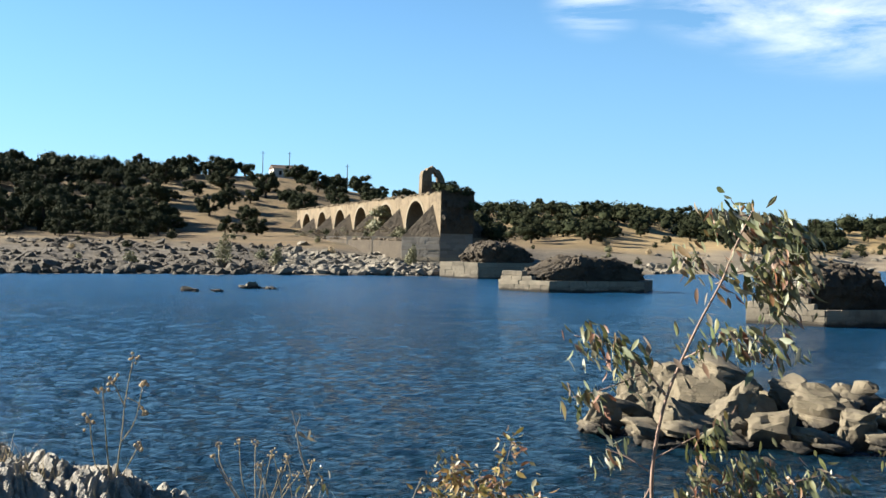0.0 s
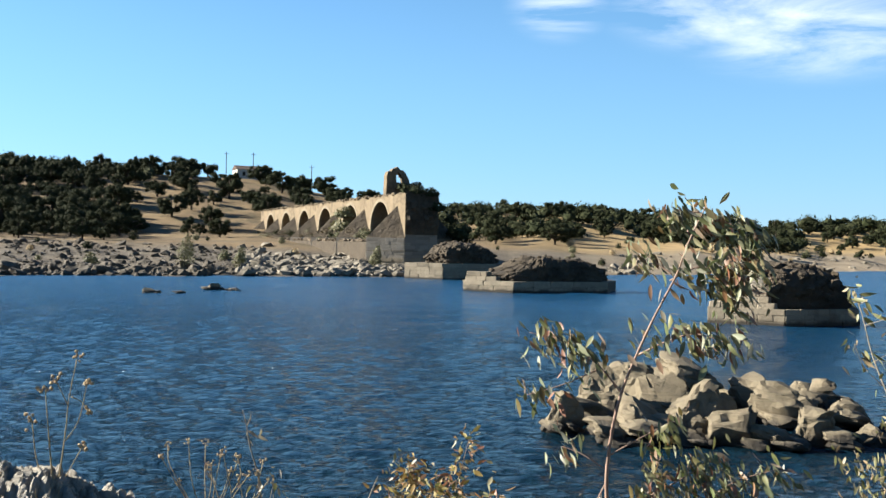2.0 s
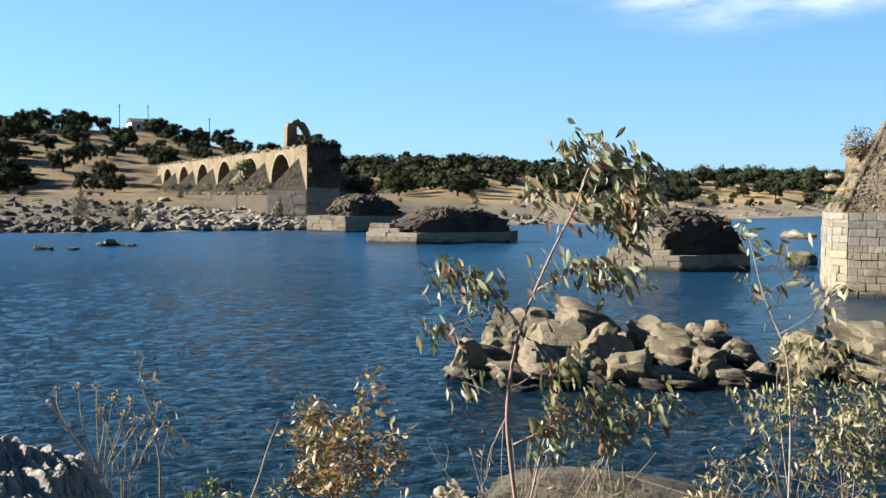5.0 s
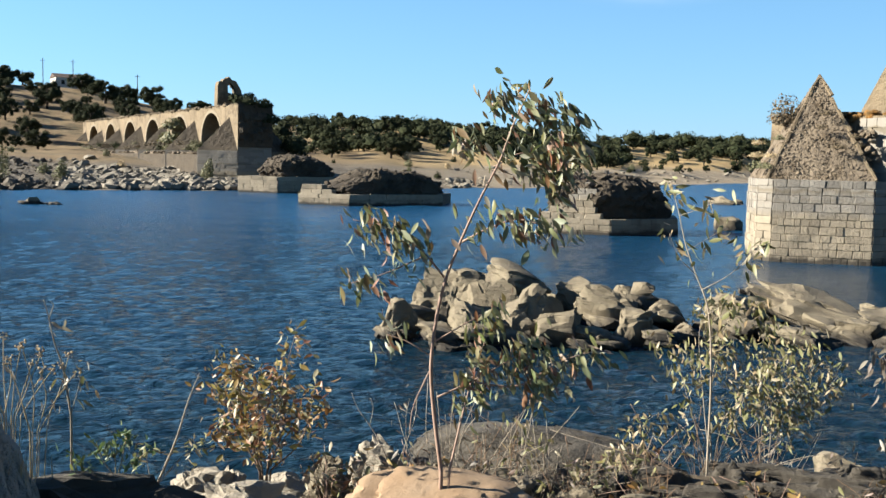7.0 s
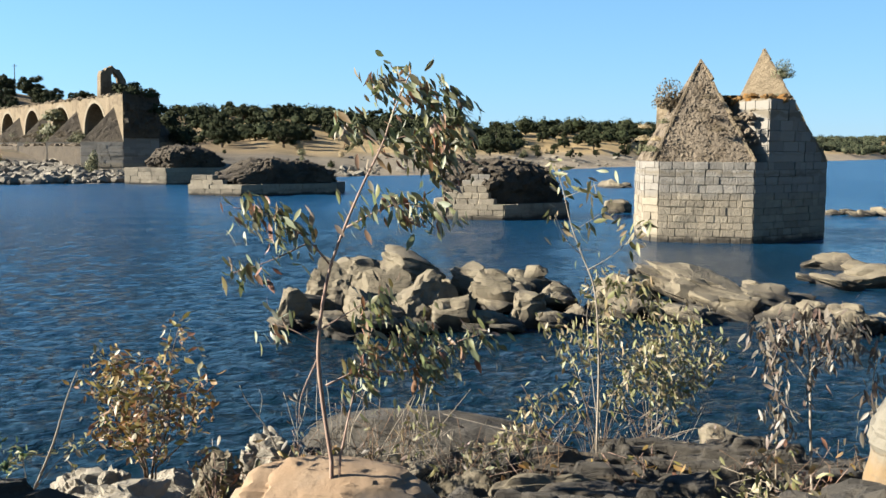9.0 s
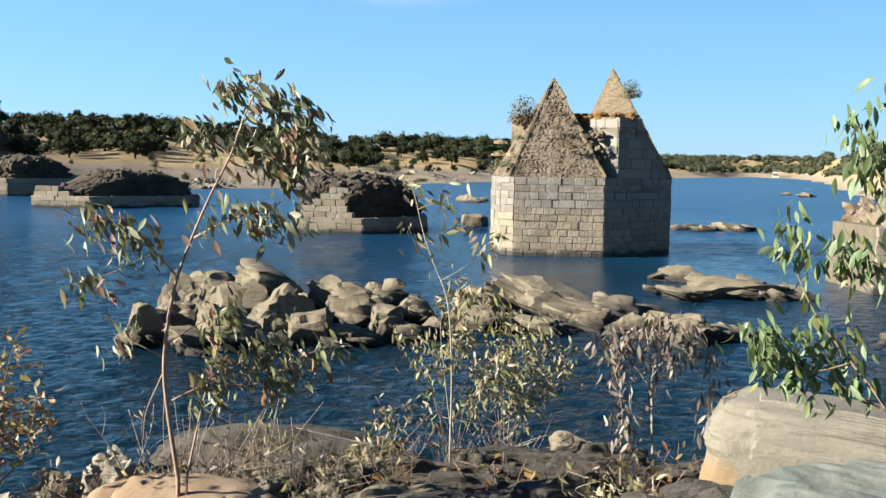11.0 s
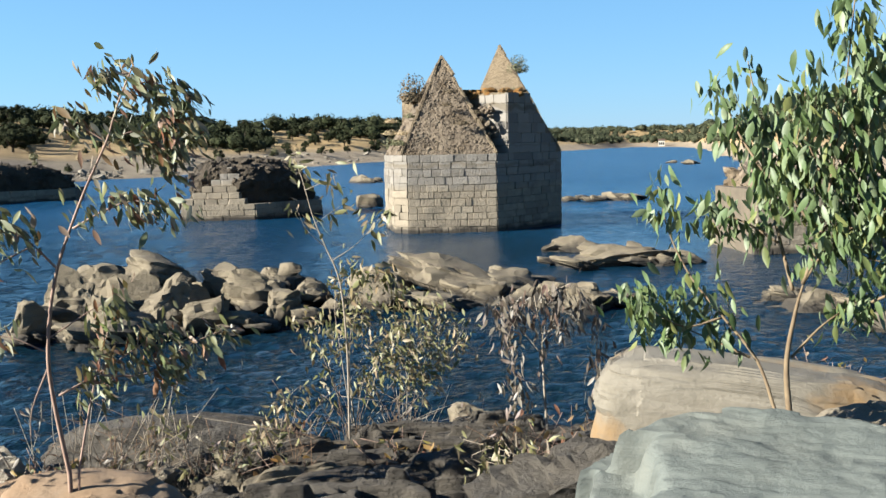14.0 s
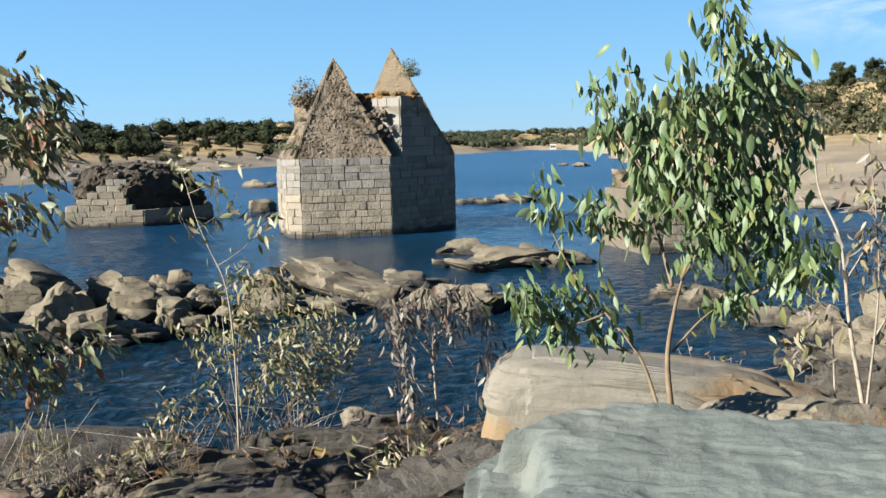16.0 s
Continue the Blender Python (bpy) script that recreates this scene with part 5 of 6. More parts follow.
def far_woods():
    """Wooded hills at the end of the reach and over the near shore: one mass of crowns."""
    rng = np.random.default_rng(5)
    lumps = []
    for az0, az1, r0, r1, n, s in ((35, 47, 640, 1000, 900, 3.2), (46, 52, 330, 520, 260, 2.6), (-36, -31, 200, 380, 60, 3.2)):
        for _ in range(n):
            az, r = rng.uniform(az0, az1), rng.uniform(r0, r1)
            if r < shore(az) + 35:
                continue
            x, y = polar(az, r)
            k = s * rng.uniform(0.6, 1.3)
            lumps.append((x, y, ground_z(x, y) + k * 0.6, k))
    core = []
    for x, y, z, r in lumps:
        v, f = ico(1)
        core.append((v * r * 0.8 * np.array([1, 1, 0.8]) * rng.uniform(0.7, 1.1, (len(v), 1)) + np.array([x, y, z]), f))
    scrub = []
    for az0, az1, r0, r1, n, k0 in ((48, 57, 225, 420, 420, 1.9), (54, 72, 128, 300, 900, 1.4)):
        for _ in range(n):
            az, r = rng.uniform(az0, az1), rng.uniform(r0, r1)
            if r < shore(az) + 45:
                continue
            x, y = polar(az, r)
            k = k0 * rng.uniform(0.5, 1.3)
            scrub.append((x, y, ground_z(x, y) + k * 0.5, k))
    tagged(new("hill_scrub", mesh_of("hill_scrub", *leaf_cloud(scrub, 60000, 0.3, 16), SCRUBLEAF)), "olive brown scrub on the slope over the near shore", "scrub", kind="stuff")
    V, F = join(*core, leaf_cloud(lumps, 80000, 0.5, 6))
    ridge = []
    for az0, az1, r0, r1, n, s in ((2, 10, 215, 300, 130, 2.2), (9, 22, 250, 335, 240, 2.3), (22, 37, 325, 410, 300, 2.6), (-33, -14, 300, 345, 160, 2.4)):
        for _ in range(n):
            az, r = rng.uniform(az0, az1), rng.uniform(r0, r1)
            if r < shore(az) + 45:
                continue
            x, y = polar(az, r)
            k = s * rng.uniform(0.6, 1.25)
            ridge.append((x, y, ground_z(x, y) + k * rng.uniform(0.5, 1.0), k))
    core = []
    for x, y, z, r in ridge:
        v, f = ico(1)
        core.append((v * r * 0.75 * np.array([1, 1, 0.8]) * rng.uniform(0.7, 1.1, (len(v), 1)) + np.array([x, y, z]), f))
    tagged(new("ridge_woods", mesh_of("ridge_woods", *join(*core, leaf_cloud(ridge, 60000, 0.35, 8)), OAKLEAF)), "dark green oak woods along the far ridge", "woods", kind="stuff")
    tagged(new("far_woods", mesh_of("far_woods", V, F, FARLEAF)), "olive green scrub and woods on distant hills", "woods", kind="stuff")


def shore_scrub():
    rng = np.random.default_rng(15)
    for k in range(46):
        az = rng.uniform(-28, 2) if k < 20 else rng.uniform(3, 34)
        x, y = polar(az, shore(az) + rng.uniform(12, 60))
        s = rng.uniform(0.5, 1.3) * (1 if k < 20 else 0.9)
        b = thing("shrub", "grey green shrub among shore rocks", "bush", (x, y, ground_z(x, y)), "shrubs of the far shore")
        tuft("foliage", b, (0, 0, 0), (s * 0.9, s * 0.9, s * 1.5), 320, (SHRUBLEAF, OAKLEAF, STRAW)[k % 3], 300 + k, 0.1)
        child("stem", mesh_of("stem", *tube([(0, 0, -0.3), (0.05, 0, 0.4), (0, 0, s)], [0.05, 0.04, 0.02], 5), OAKBARK), b)
    # two willow-like saplings on the shingle
    for k, (az, r, h) in enumerate(((-12.6, 126, 4.4), (-9.6, 128, 3.0), (-1.9, 133, 3.2))):
        x, y = polar(az, r)
        b = thing("young_willow", "slender olive green sapling on the shingle", "tree", (x, y, ground_z(x, y)), "saplings of the far shore")
        child("trunk", mesh_of("trunk", *tube([(0, 0, -0.4), (0.1, 0, h * 0.4), (0.25, 0, h * 0.95)], [0.08, 0.05, 0.02], 6), OAKBARK), b)
        lump = [(0.1 + 0.06 * i, rng.uniform(-0.3, 0.3), h * (0.3 + 0.1 * i), 0.32 * h * (1 - 0.1 * i)) for i in range(7)]
        child("crown", mesh_of("crown", *leaf_cloud(lump, 1100, 0.11, 70 + k, 1.0), SHRUBLEAF), b)


def farmhouse(az, r, w, d, h, label, turn=0.0):
    x, y = polar(az, r)
    z = ground_z(x, y)
    house = thing("farmhouse", label, "house", (x, y, z))
    house.rotation_euler = (0, 0, radians(turn - az))
    child("wall", mesh_of("wall", *prism([(-w, -d), (w, -d), (w, d), (-w, d)], -1.5, h), WHITEWALL), house)
    V = [(-w - 0.3, -d - 0.3, h), (w + 0.3, -d - 0.3, h), (w + 0.3, d + 0.3, h), (-w - 0.3, d + 0.3, h), (-w - 0.3, 0, h + 1.4), (w + 0.3, 0, h + 1.4)]
    child("roof", mesh_of("roof", V, [(0, 1, 5, 4), (2, 3, 4, 5), (0, 4, 3), (1, 2, 5), (3, 2, 1, 0)], ROOFTILE), house)
    for i in (-0.6, 0.0, 0.6):
        child("window", mesh_of("window", *prism([(i * w - 0.5, -d - 0.03), (i * w + 0.5, -d - 0.03), (i * w + 0.5, -d + 0.1), (i * w - 0.5, -d + 0.1)], h * 0.35, h * 0.75), PANE), house)


far_rocks()
trees()
far_woods()
shore_scrub()
farmhouse(-9.0, 342, 5.5, 4, 3.4, "long low white farmhouse among oaks on the ridge", 12)
farmhouse(44.2, 720, 2.2, 3, 4.5, "small pale ruined house by the far water")
for az in (-10.4, -8.9, -5.6):
    x, y = polar(az, 342)
    mast = thing("mast", "thin grey pole on the ridge by the farmhouse", "pole", (x, y, ground_z(x, y)), "poles on the ridge")
    child("pole", mesh_of("pole", *tube([(0, 0, -0.5), (0, 0, 9.5)], [0.16, 0.12], 6), DARKSTONE), mast)
    child("cross_arm", mesh_of("cross_arm", *tube([(-0.8, 0, 8.8), (0.8, 0, 8.8)], [0.07, 0.07], 5), DARKSTONE), mast)


# ---- plants of the near bank ----
def leaf_mesh(name, mat, wide, curl, fold=0.25):
    """A lance-shaped blade of unit length along x, folded at the midrib."""
    V, F = [], []
    st = (0.0, 0.12, 0.3, 0.55, 0.8, 1.0)
    wd = (0.06, 0.55, 0.95, 1.0, 0.5, 0.03)
    for t, w in zip(st, wd):
        z = -curl * t * t
        h = wide * 0.5 * w
        V += [(t, -h, z + h * fold), (t, 0, z), (t, h, z + h * fold)]
    for i in range(len(st) - 1):
        for k in (0, 1):
            o = i * 3 + k
            F.append((o, o + 3, o + 4, o + 1))
    return mesh_of(name, V, F, mat, True)


def leaf_set(mat, wide):
    return [leaf_mesh("leaf", mat, wide * w, c) for w, c in ((1.0, 0.10), (0.8, 0.25), (1.15, -0.08), (0.9, 0.4))]


def plant(name, label, category, base, az, stems, leafy, leaves, length, r0, bark, seed, wind=0.25, droop=0.8, spread=0.05, depth=0.35, more=1.7, heads=None):
    """Stems drawn across the view (right, up) and given depth; leaves hang from the outer part of those in leafy: {stem: count}."""
    rng = np.random.default_rng(seed)
    a = radians(az)
    right, ahead = Vector((math.cos(a), -math.sin(a), 0)), Vector((math.sin(a), math.cos(a), 0))
    ob = thing(name, label, category, base)
    made, extra = 0, ([], [])
    gz = ground_z(base[0], base[1]) - base[2] - 0.1
    for k, st in enumerate(stems):
        size = max(0.1, (Vector(st[-1]) - Vector(st[0])).length)
        end = rng.uniform(-1, 1) * depth * size if k else rng.uniform(-0.15, 0.15) * size
        pts = []
        for i, (x, z) in enumerate(st):
            t = i / (len(st) - 1)
            pts.append(right * x + Vector((0, 0, z)) + ahead * end * t)
        line = smooth_line(pts, 6)
        if st[0][1] < 0.12 and gz < -0.02:
            line = [Vector((line[0].x * 0.35, line[0].y * 0.35, min(gz, -0.02)))] + line
        rr = r0 * (1.0 if k == 0 else 0.55) * (1 if size > 0.5 else 0.7)
        V, F = tube(line, [max(rr * (1 - 0.75 * i / len(line)), 0.0022) for i in range(len(line))], 6)
        wood = child("stem" if st[0][1] < 0.12 else "branch", mesh_of("stem", V, F, bark, True), ob)
        n = leafy.get(k, 0) if isinstance(leafy, dict) else leafy
        n = round(n * more)
        knots = rng.uniform(0.25 if k else 0.5, 1.0, max(3, n // 9)) ** 0.8
        knots[0] = 1.0
        for _ in range(n):
            t = knots[rng.integers(len(knots))]
            p = line[min(len(line) - 1, int(t * (len(line) - 1) + 0.5))] + Vector(rng.normal(0, spread, 3))
            d = Vector((0, 0, -droop)) + right * (wind + rng.normal(0, 0.45)) + ahead * rng.normal(0, 0.45) + Vector((0, 0, rng.normal(0, 0.35)))
            me = leaves[rng.integers(len(leaves))]
            q = d.normalized().to_track_quat("X", "Z") @ Euler((rng.uniform(0, 6.28), 0, 0)).to_quaternion()
            s = length * rng.uniform(0.65, 1.3)
            made += 1
            if made > 300:
                o = len(extra[0])
                extra[0].extend(p + q @ (v.co * s) for v in me.vertices)
                extra[1].extend(tuple(i + o for i in f.vertices) for f in me.polygons)
                continue
            lf = child("leaf", me, wood, p)
            lf.rotation_mode = "QUATERNION"
            lf.rotation_quaternion = q
            lf.scale = (s, s, s)
        if heads:
            v, f = ico(1)
            hv, hf = [], []
            for _ in range(7):
                c = np.array(line[-1]) + rng.normal(0, heads * 0.7, 3)
                hv2 = v * heads * rng.uniform(0.25, 0.55, (len(v), 1)) + c
                o = len(hv)
                hv += hv2.tolist()
                hf += [tuple(i + o for i in q) for q in f]
            child("seed_head", mesh_of("seed_head", hv, hf, heads_mat), wood)["kind"] = "stuff"
    if extra[0]:
        child("foliage", mesh_of("foliage", *extra, leaves[0].materials[0], True), ob)["kind"] = "stuff"
    return ob


heads_mat = material("dry_flower", (0.40, 0.32, 0.20), (0.28, 0.20, 0.12), 40, 0.95, 0.3, 90, dist=0.003, tone=0.8)
L_EUC, L_GREEN, L_RED, L_BROWN, L_OLIVE = leaf_set(EUCALYPT, 0.3), leaf_set(GREENLEAF, 0.33), leaf_set(REDLEAF, 0.37), leaf_set(BROWNLEAF, 0.26), leaf_set(OLIVELEAF, 0.29)

plant("eucalyptus_sapling", "slim eucalyptus sapling with drooping grey green leaves on the bank", "tree", (1.29, 5.64, 2.32), 11.8,
    [[(0.00, 0.00), (-0.05, 0.37), (-0.07, 0.63), (-0.05, 0.88), (0.00, 1.13), (0.07, 1.33), (0.17, 1.57), (0.28, 1.80), (0.34, 1.98), (0.43, 2.19)],
     [(0.00, 1.13), (-0.14, 1.29), (-0.32, 1.41), (-0.52, 1.46)],
     [(-0.11, 1.26), (-0.33, 1.16), (-0.53, 1.10)],
     [(0.09, 1.34), (0.25, 1.43), (0.41, 1.48), (0.59, 1.43)],
     [(0.26, 1.77), (0.42, 1.85), (0.56, 1.79), (0.63, 1.62)],
     [(0.34, 1.96), (0.48, 2.11), (0.64, 2.05), (0.69, 1.86)],
     [(0.28, 1.80), (0.17, 1.88), (0.08, 1.96)],
     [(0.42, 2.16), (0.32, 2.16), (0.26, 2.19)],
     [(-0.03, 0.44), (0.18, 0.53), (0.40, 0.65), (0.55, 0.74)],
     [(0.18, 0.53), (0.44, 0.51), (0.66, 0.64), (0.91, 0.72)],
     [(-0.09, 0.69), (-0.22, 0.76), (-0.33, 0.79)],
     [(0.05, 0.02), (0.12, 0.34), (0.18, 0.57), (0.25, 0.77)],
     [(-0.08, 0.59), (-0.17, 0.37), (-0.19, 0.20)],
     [(-0.06, 0.76), (0.17, 0.89), (0.30, 0.95)]],
    {0: 16, 1: 26, 2: 7, 3: 24, 4: 44, 5: 50, 6: 10, 7: 12, 8: 30, 9: 38, 10: 5, 11: 22, 13: 8}, L_EUC, 0.086, 0.013, REDBARK, 3, 0.4, 0.95, 0.06, more=4.8)
plant("bush", "low bush with reddish and olive leaves on the bank", "bush", (0.30, 6.49, 1.99), 0.6,
    [[(0.00, 0.00), (-0.08, 0.30), (-0.15, 0.59), (-0.20, 0.80)], [(0.01, 0.04), (0.06, 0.36), (0.13, 0.64), (0.22, 0.93)], [(-0.01, 0.07), (-0.04, 0.44), (-0.04, 0.83)],
     [(0.04, 0.11), (0.23, 0.35), (0.31, 0.76)], [(-0.03, 0.10), (-0.21, 0.45), (-0.32, 0.64)], [(0.02, 0.1), (0.13, 0.43), (0.03, 0.72)], [(-0.01, 0.11), (-0.11, 0.37), (-0.29, 0.37)]],
    {0: 44, 1: 34, 2: 50, 3: 26, 4: 36, 5: 44, 6: 26}, L_RED, 0.062, 0.011, BARK, 5, 0.1, 0.15, 0.06, 0.6, more=4.4)
plant("leafy_shrub", "many stemmed olive shrub by the water's edge", "bush", (3.85, 7.32, 1.77), 26.9,
    [[(0.00, 0.00), (-0.03, 0.45), (0.00, 0.82), (0.09, 1.19)], [(-0.05, -0.00), (-0.17, 0.44), (-0.27, 0.81), (-0.36, 1.09)], [(0.05, 0.00), (0.19, 0.41), (0.32, 0.79), (0.36, 1.11)],
     [(0.07, 0.00), (0.37, 0.37), (0.59, 0.66), (0.71, 0.94)], [(0.11, 0.03), (0.51, 0.28), (0.81, 0.48), (0.98, 0.67)], [(-0.07, -0.00), (-0.21, 0.25), (-0.42, 0.38), (-0.58, 0.23)],
     [(0.02, 0.02), (0.08, 0.40), (0.23, 0.64), (0.49, 1.02)], [(-0.02, 0.02), (-0.10, 0.58), (-0.14, 1.00), (-0.05, 1.28)], [(0.38, 0.04), (0.56, 0.24), (0.64, 0.57), (0.85, 0.81)], [(0.43, 0.02), (0.44, 0.42), (0.36, 0.74)]],
    {0: 30, 1: 22, 2: 34, 3: 38, 4: 30, 5: 18, 6: 38, 7: 24, 8: 36, 9: 26}, L_OLIVE, 0.07, 0.008, PALESTEM, 8, 0.15, 0.6, 0.08, 0.6, more=5.5)
plant("sapling", "thin leaning sapling with a few olive leaves", "tree", (3.55, 6.80, 1.94), 26.7,
    [[(0.00, 0.00), (-0.00, 0.59), (-0.04, 1.10), (-0.15, 1.39), (-0.23, 1.60), (-0.30, 1.87), (-0.36, 2.05)], [(-0.10, 1.27), (0.10, 1.40), (0.30, 1.61)], [(-0.28, 1.81), (-0.16, 1.86), (-0.03, 1.92)],
     [(-0.04, 1.10), (0.11, 1.19), (0.31, 1.19)], [(-0.21, 1.56), (-0.07, 1.65), (0.05, 1.73)], [(-0.15, 1.39), (-0.27, 1.52), (-0.34, 1.69)]],
    {0: 16, 1: 14, 2: 10, 3: 34, 4: 10, 5: 10}, L_OLIVE, 0.10, 0.009, PALESTEM, 9, 0.15, 0.5, 0.05)
plant("withered_sapling", "thin sapling with hanging withered brown leaves", "tree", (4.35, 5.34, 1.90), 38.7,
    [[(0.00, 0.00), (-0.03, 0.44), (-0.05, 0.84), (-0.10, 1.13)], [(-0.04, 0.73), (-0.21, 0.94), (-0.35, 1.08)], [(-0.05, 0.81), (0.09, 1.00), (0.25, 1.08)], [(-0.08, 1.02), (-0.18, 1.12), (-0.28, 1.01)],
     [(-0.08, 1.06), (0.05, 1.18), (0.15, 1.24)], [(-0.22, -0.03), (-0.23, 0.35), (-0.23, 0.64), (-0.29, 0.86)], [(0.38, 0.14), (0.32, 0.70), (0.34, 0.98)]],
    {0: 14, 1: 20, 2: 24, 3: 20, 4: 16, 5: 30, 6: 18}, L_BROWN, 0.085, 0.012, PALESTEM, 10, 0.1, 0.9, 0.055, more=3.4)
plant("eucalyptus_tree", "young eucalyptus with broad fresh green leaves behind the slab", "tree", (3.74, 2.86, 2.83), 51.2,
    [[(0.00, 0.00), (-0.02, 0.27), (0.01, 0.49), (0.04, 0.62)],
     [(0.04, 0.62), (0.10, 0.81), (0.14, 1.07), (0.18, 1.38), (0.21, 1.78)],
     [(0.00, 0.59), (-0.06, 0.81), (-0.12, 1.05), (-0.15, 1.29), (-0.21, 1.59)],
     [(0.06, 0.67), (0.19, 0.81), (0.32, 0.95), (0.40, 1.14)],
     [(-0.06, 0.05), (-0.14, 0.27), (-0.29, 0.46), (-0.43, 0.63), (-0.53, 0.83), (-0.58, 1.03)],
     [(-0.00, 0.30), (0.13, 0.43), (0.31, 0.55)],
     [(0.13, 1.03), (0.25, 1.23), (0.33, 1.42), (0.39, 1.57)],
     [(-0.13, 1.10), (-0.25, 1.29), (-0.33, 1.49)],
     [(-0.29, 0.46), (-0.46, 0.43), (-0.66, 0.57)],
     [(0.10, 0.84), (-0.01, 1.00), (-0.03, 1.24)],
     [(-0.06, 0.79), (-0.20, 0.88), (-0.36, 0.93)],
     [(-0.17, 0.29), (-0.34, 0.36), (-0.58, 0.45)],
     [(0.14, 1.05), (0.05, 1.22), (0.03, 1.50)],
     [(0.32, 0.95), (0.45, 0.84), (0.54, 0.70)],
     [(0.19, 0.81), (0.28, 0.74), (0.37, 0.72)],
     [(0.32, 0.95), (0.45, 1.12), (0.53, 1.27)],
     [(0.18, 1.38), (0.30, 1.46), (0.42, 1.40)],
     [(0.10, 0.81), (0.20, 1.00), (0.27, 1.20)],
     [(0.31, 0.55), (0.45, 0.64), (0.58, 0.76)],
     [(0.19, 0.81), (0.30, 0.92), (0.46, 0.98)],
     [(0.04, 0.62), (0.12, 0.76), (0.22, 0.86)],
     [(0.14, 1.07), (0.04, 1.13), (-0.06, 1.10)]],
    {1: 52, 2: 34, 3: 22, 4: 24, 5: 12, 6: 24, 7: 18, 8: 18, 9: 22, 10: 22, 11: 16, 12: 20, 13: 14, 14: 10, 15: 24, 16: 22, 17: 26, 18: 22, 19: 24, 20: 20, 21: 20}, L_GREEN, 0.078, 0.017, material("tan_bark", (0.34, 0.265, 0.165), (0.22, 0.16, 0.10), 10, 0.8, 0.5, 40, dist=0.005, tone=0.45), 12, 0.12, 1.3, 0.055, 0.55, more=6.2)
plant("dry_shrub", "tall half bare shrub with brownish leaves on the bank", "bush", (5.78, 3.11, 2.46), 61.0,
    [[(0.00, 0.00), (-0.08, 0.47), (-0.14, 0.97), (-0.27, 1.30), (-0.31, 1.76)], [(0.02, 0.00), (0.07, 0.68), (0.05, 1.14), (-0.00, 1.59)], [(-0.15, -0.02), (-0.17, 0.33), (-0.18, 0.53)],
     [(-0.08, 0.47), (-0.23, 0.60), (-0.39, 0.73)], [(-0.11, 0.74), (0.01, 0.97), (0.09, 1.14)], [(-0.15, 0.26), (-0.26, 0.36), (-0.39, 0.38)], [(0.05, 0.41), (0.19, 0.68), (0.27, 1.01)], [(0.21, -0.05), (0.22, 0.55), (0.33, 1.14), (0.26, 1.52)]],
    {0: 12, 1: 34, 3: 16, 4: 30, 5: 22, 6: 34, 7: 34}, L_BROWN + L_OLIVE, 0.085, 0.015, PALESTEM, 14, 0.0, 0.7, 0.07, more=2.4)
plant("thistle", "dried yellowish thistle with small seed heads", "weed", (-1.36, 4.11, 3.22), -19.0,
    [[(0.00, 0.00), (-0.02, 0.20), (-0.04, 0.43)], [(0.01, -0.00), (0.04, 0.26), (0.05, 0.38), (0.08, 0.55)], [(0.04, 0.22), (0.09, 0.31), (0.12, 0.47)], [(-0.03, 0.04), (-0.07, 0.15), (-0.09, 0.31)],
     [(0.05, 0.36), (0.01, 0.45), (-0.01, 0.48)], [(0.06, 0.40), (0.10, 0.38), (0.13, 0.34)], [(0.02, 0.03), (0.07, 0.12), (0.11, 0.19)]],
    {}, L_GREEN, 0.035, 0.007, DRYSTEM, 16, 0.0, -0.3, 0.014, 0.3, heads=0.02, more=1.4)
plant("dry_weed", "clump of dry brown flower stalks on the bank", "weed", (-0.90, 4.85, 2.92), -11.0,
    [[(0.00, 0.00), (-0.06, 0.18), (-0.08, 0.37)], [(0.01, -0.00), (-0.00, 0.18), (0.00, 0.35)], [(0.03, -0.00), (0.05, 0.18), (0.08, 0.34)], [(0.04, -0.00), (0.09, 0.15), (0.12, 0.26)], [(0.07, -0.00), (0.15, 0.12), (0.21, 0.20)],
     [(-0.01, 0.00), (-0.12, 0.18), (-0.20, 0.34)], [(0.00, 0.00), (0.03, 0.15), (0.03, 0.25)], [(-0.03, 0.00), (-0.09, 0.12), (-0.13, 0.2)], [(0.05, -0.00), (0.13, 0.2), (0.16, 0.27)], [(-0.01, 0.00), (-0.16, 0.24), (-0.18, 0.34)]],
    {}, L_BROWN, 0.05, 0.006, DRYSTEM, 17, depth=0.5, heads=0.014)
plant("dry_weed", "clump of dry stalks with small seed heads", "weed", (-0.78, 4.80, 2.86), -9.5,
    [[(0.00, 0.00), (-0.05, 0.2), (-0.1, 0.33)], [(0.01, -0.00), (0.02, 0.2), (-0.02, 0.42)], [(0.03, -0.00), (0.07, 0.16), (0.05, 0.3)], [(0.04, -0.00), (0.12, 0.15), (0.17, 0.33)], [(0.07, -0.00), (0.1, 0.12), (0.2, 0.26)], [(0.12, 0.15), (0.16, 0.22), (0.13, 0.3)], [(0.02, 0.2), (0.06, 0.28), (0.04, 0.37)]],
    {0: 3, 2: 4, 4: 4}, L_BROWN, 0.04, 0.006, DRYSTEM, 27, depth=0.5, heads=0.014)
plant("dry_stalk", "single pale bleached stalk bending over the water", "weed", (-0.62, 4.90, 2.90), -7.7,
    [[(0.00, 0.00), (-0.03, 0.22), (-0.07, 0.36), (-0.09, 0.47), (-0.11, 0.55)], [(-0.09, 0.46), (-0.07, 0.52), (-0.08, 0.54)], [(-0.00, 0.01), (0.04, 0.16), (0.03, 0.19)]], {0: 3, 2: 8}, L_OLIVE, 0.05, 0.006, PALESTEM, 18, depth=0.1)
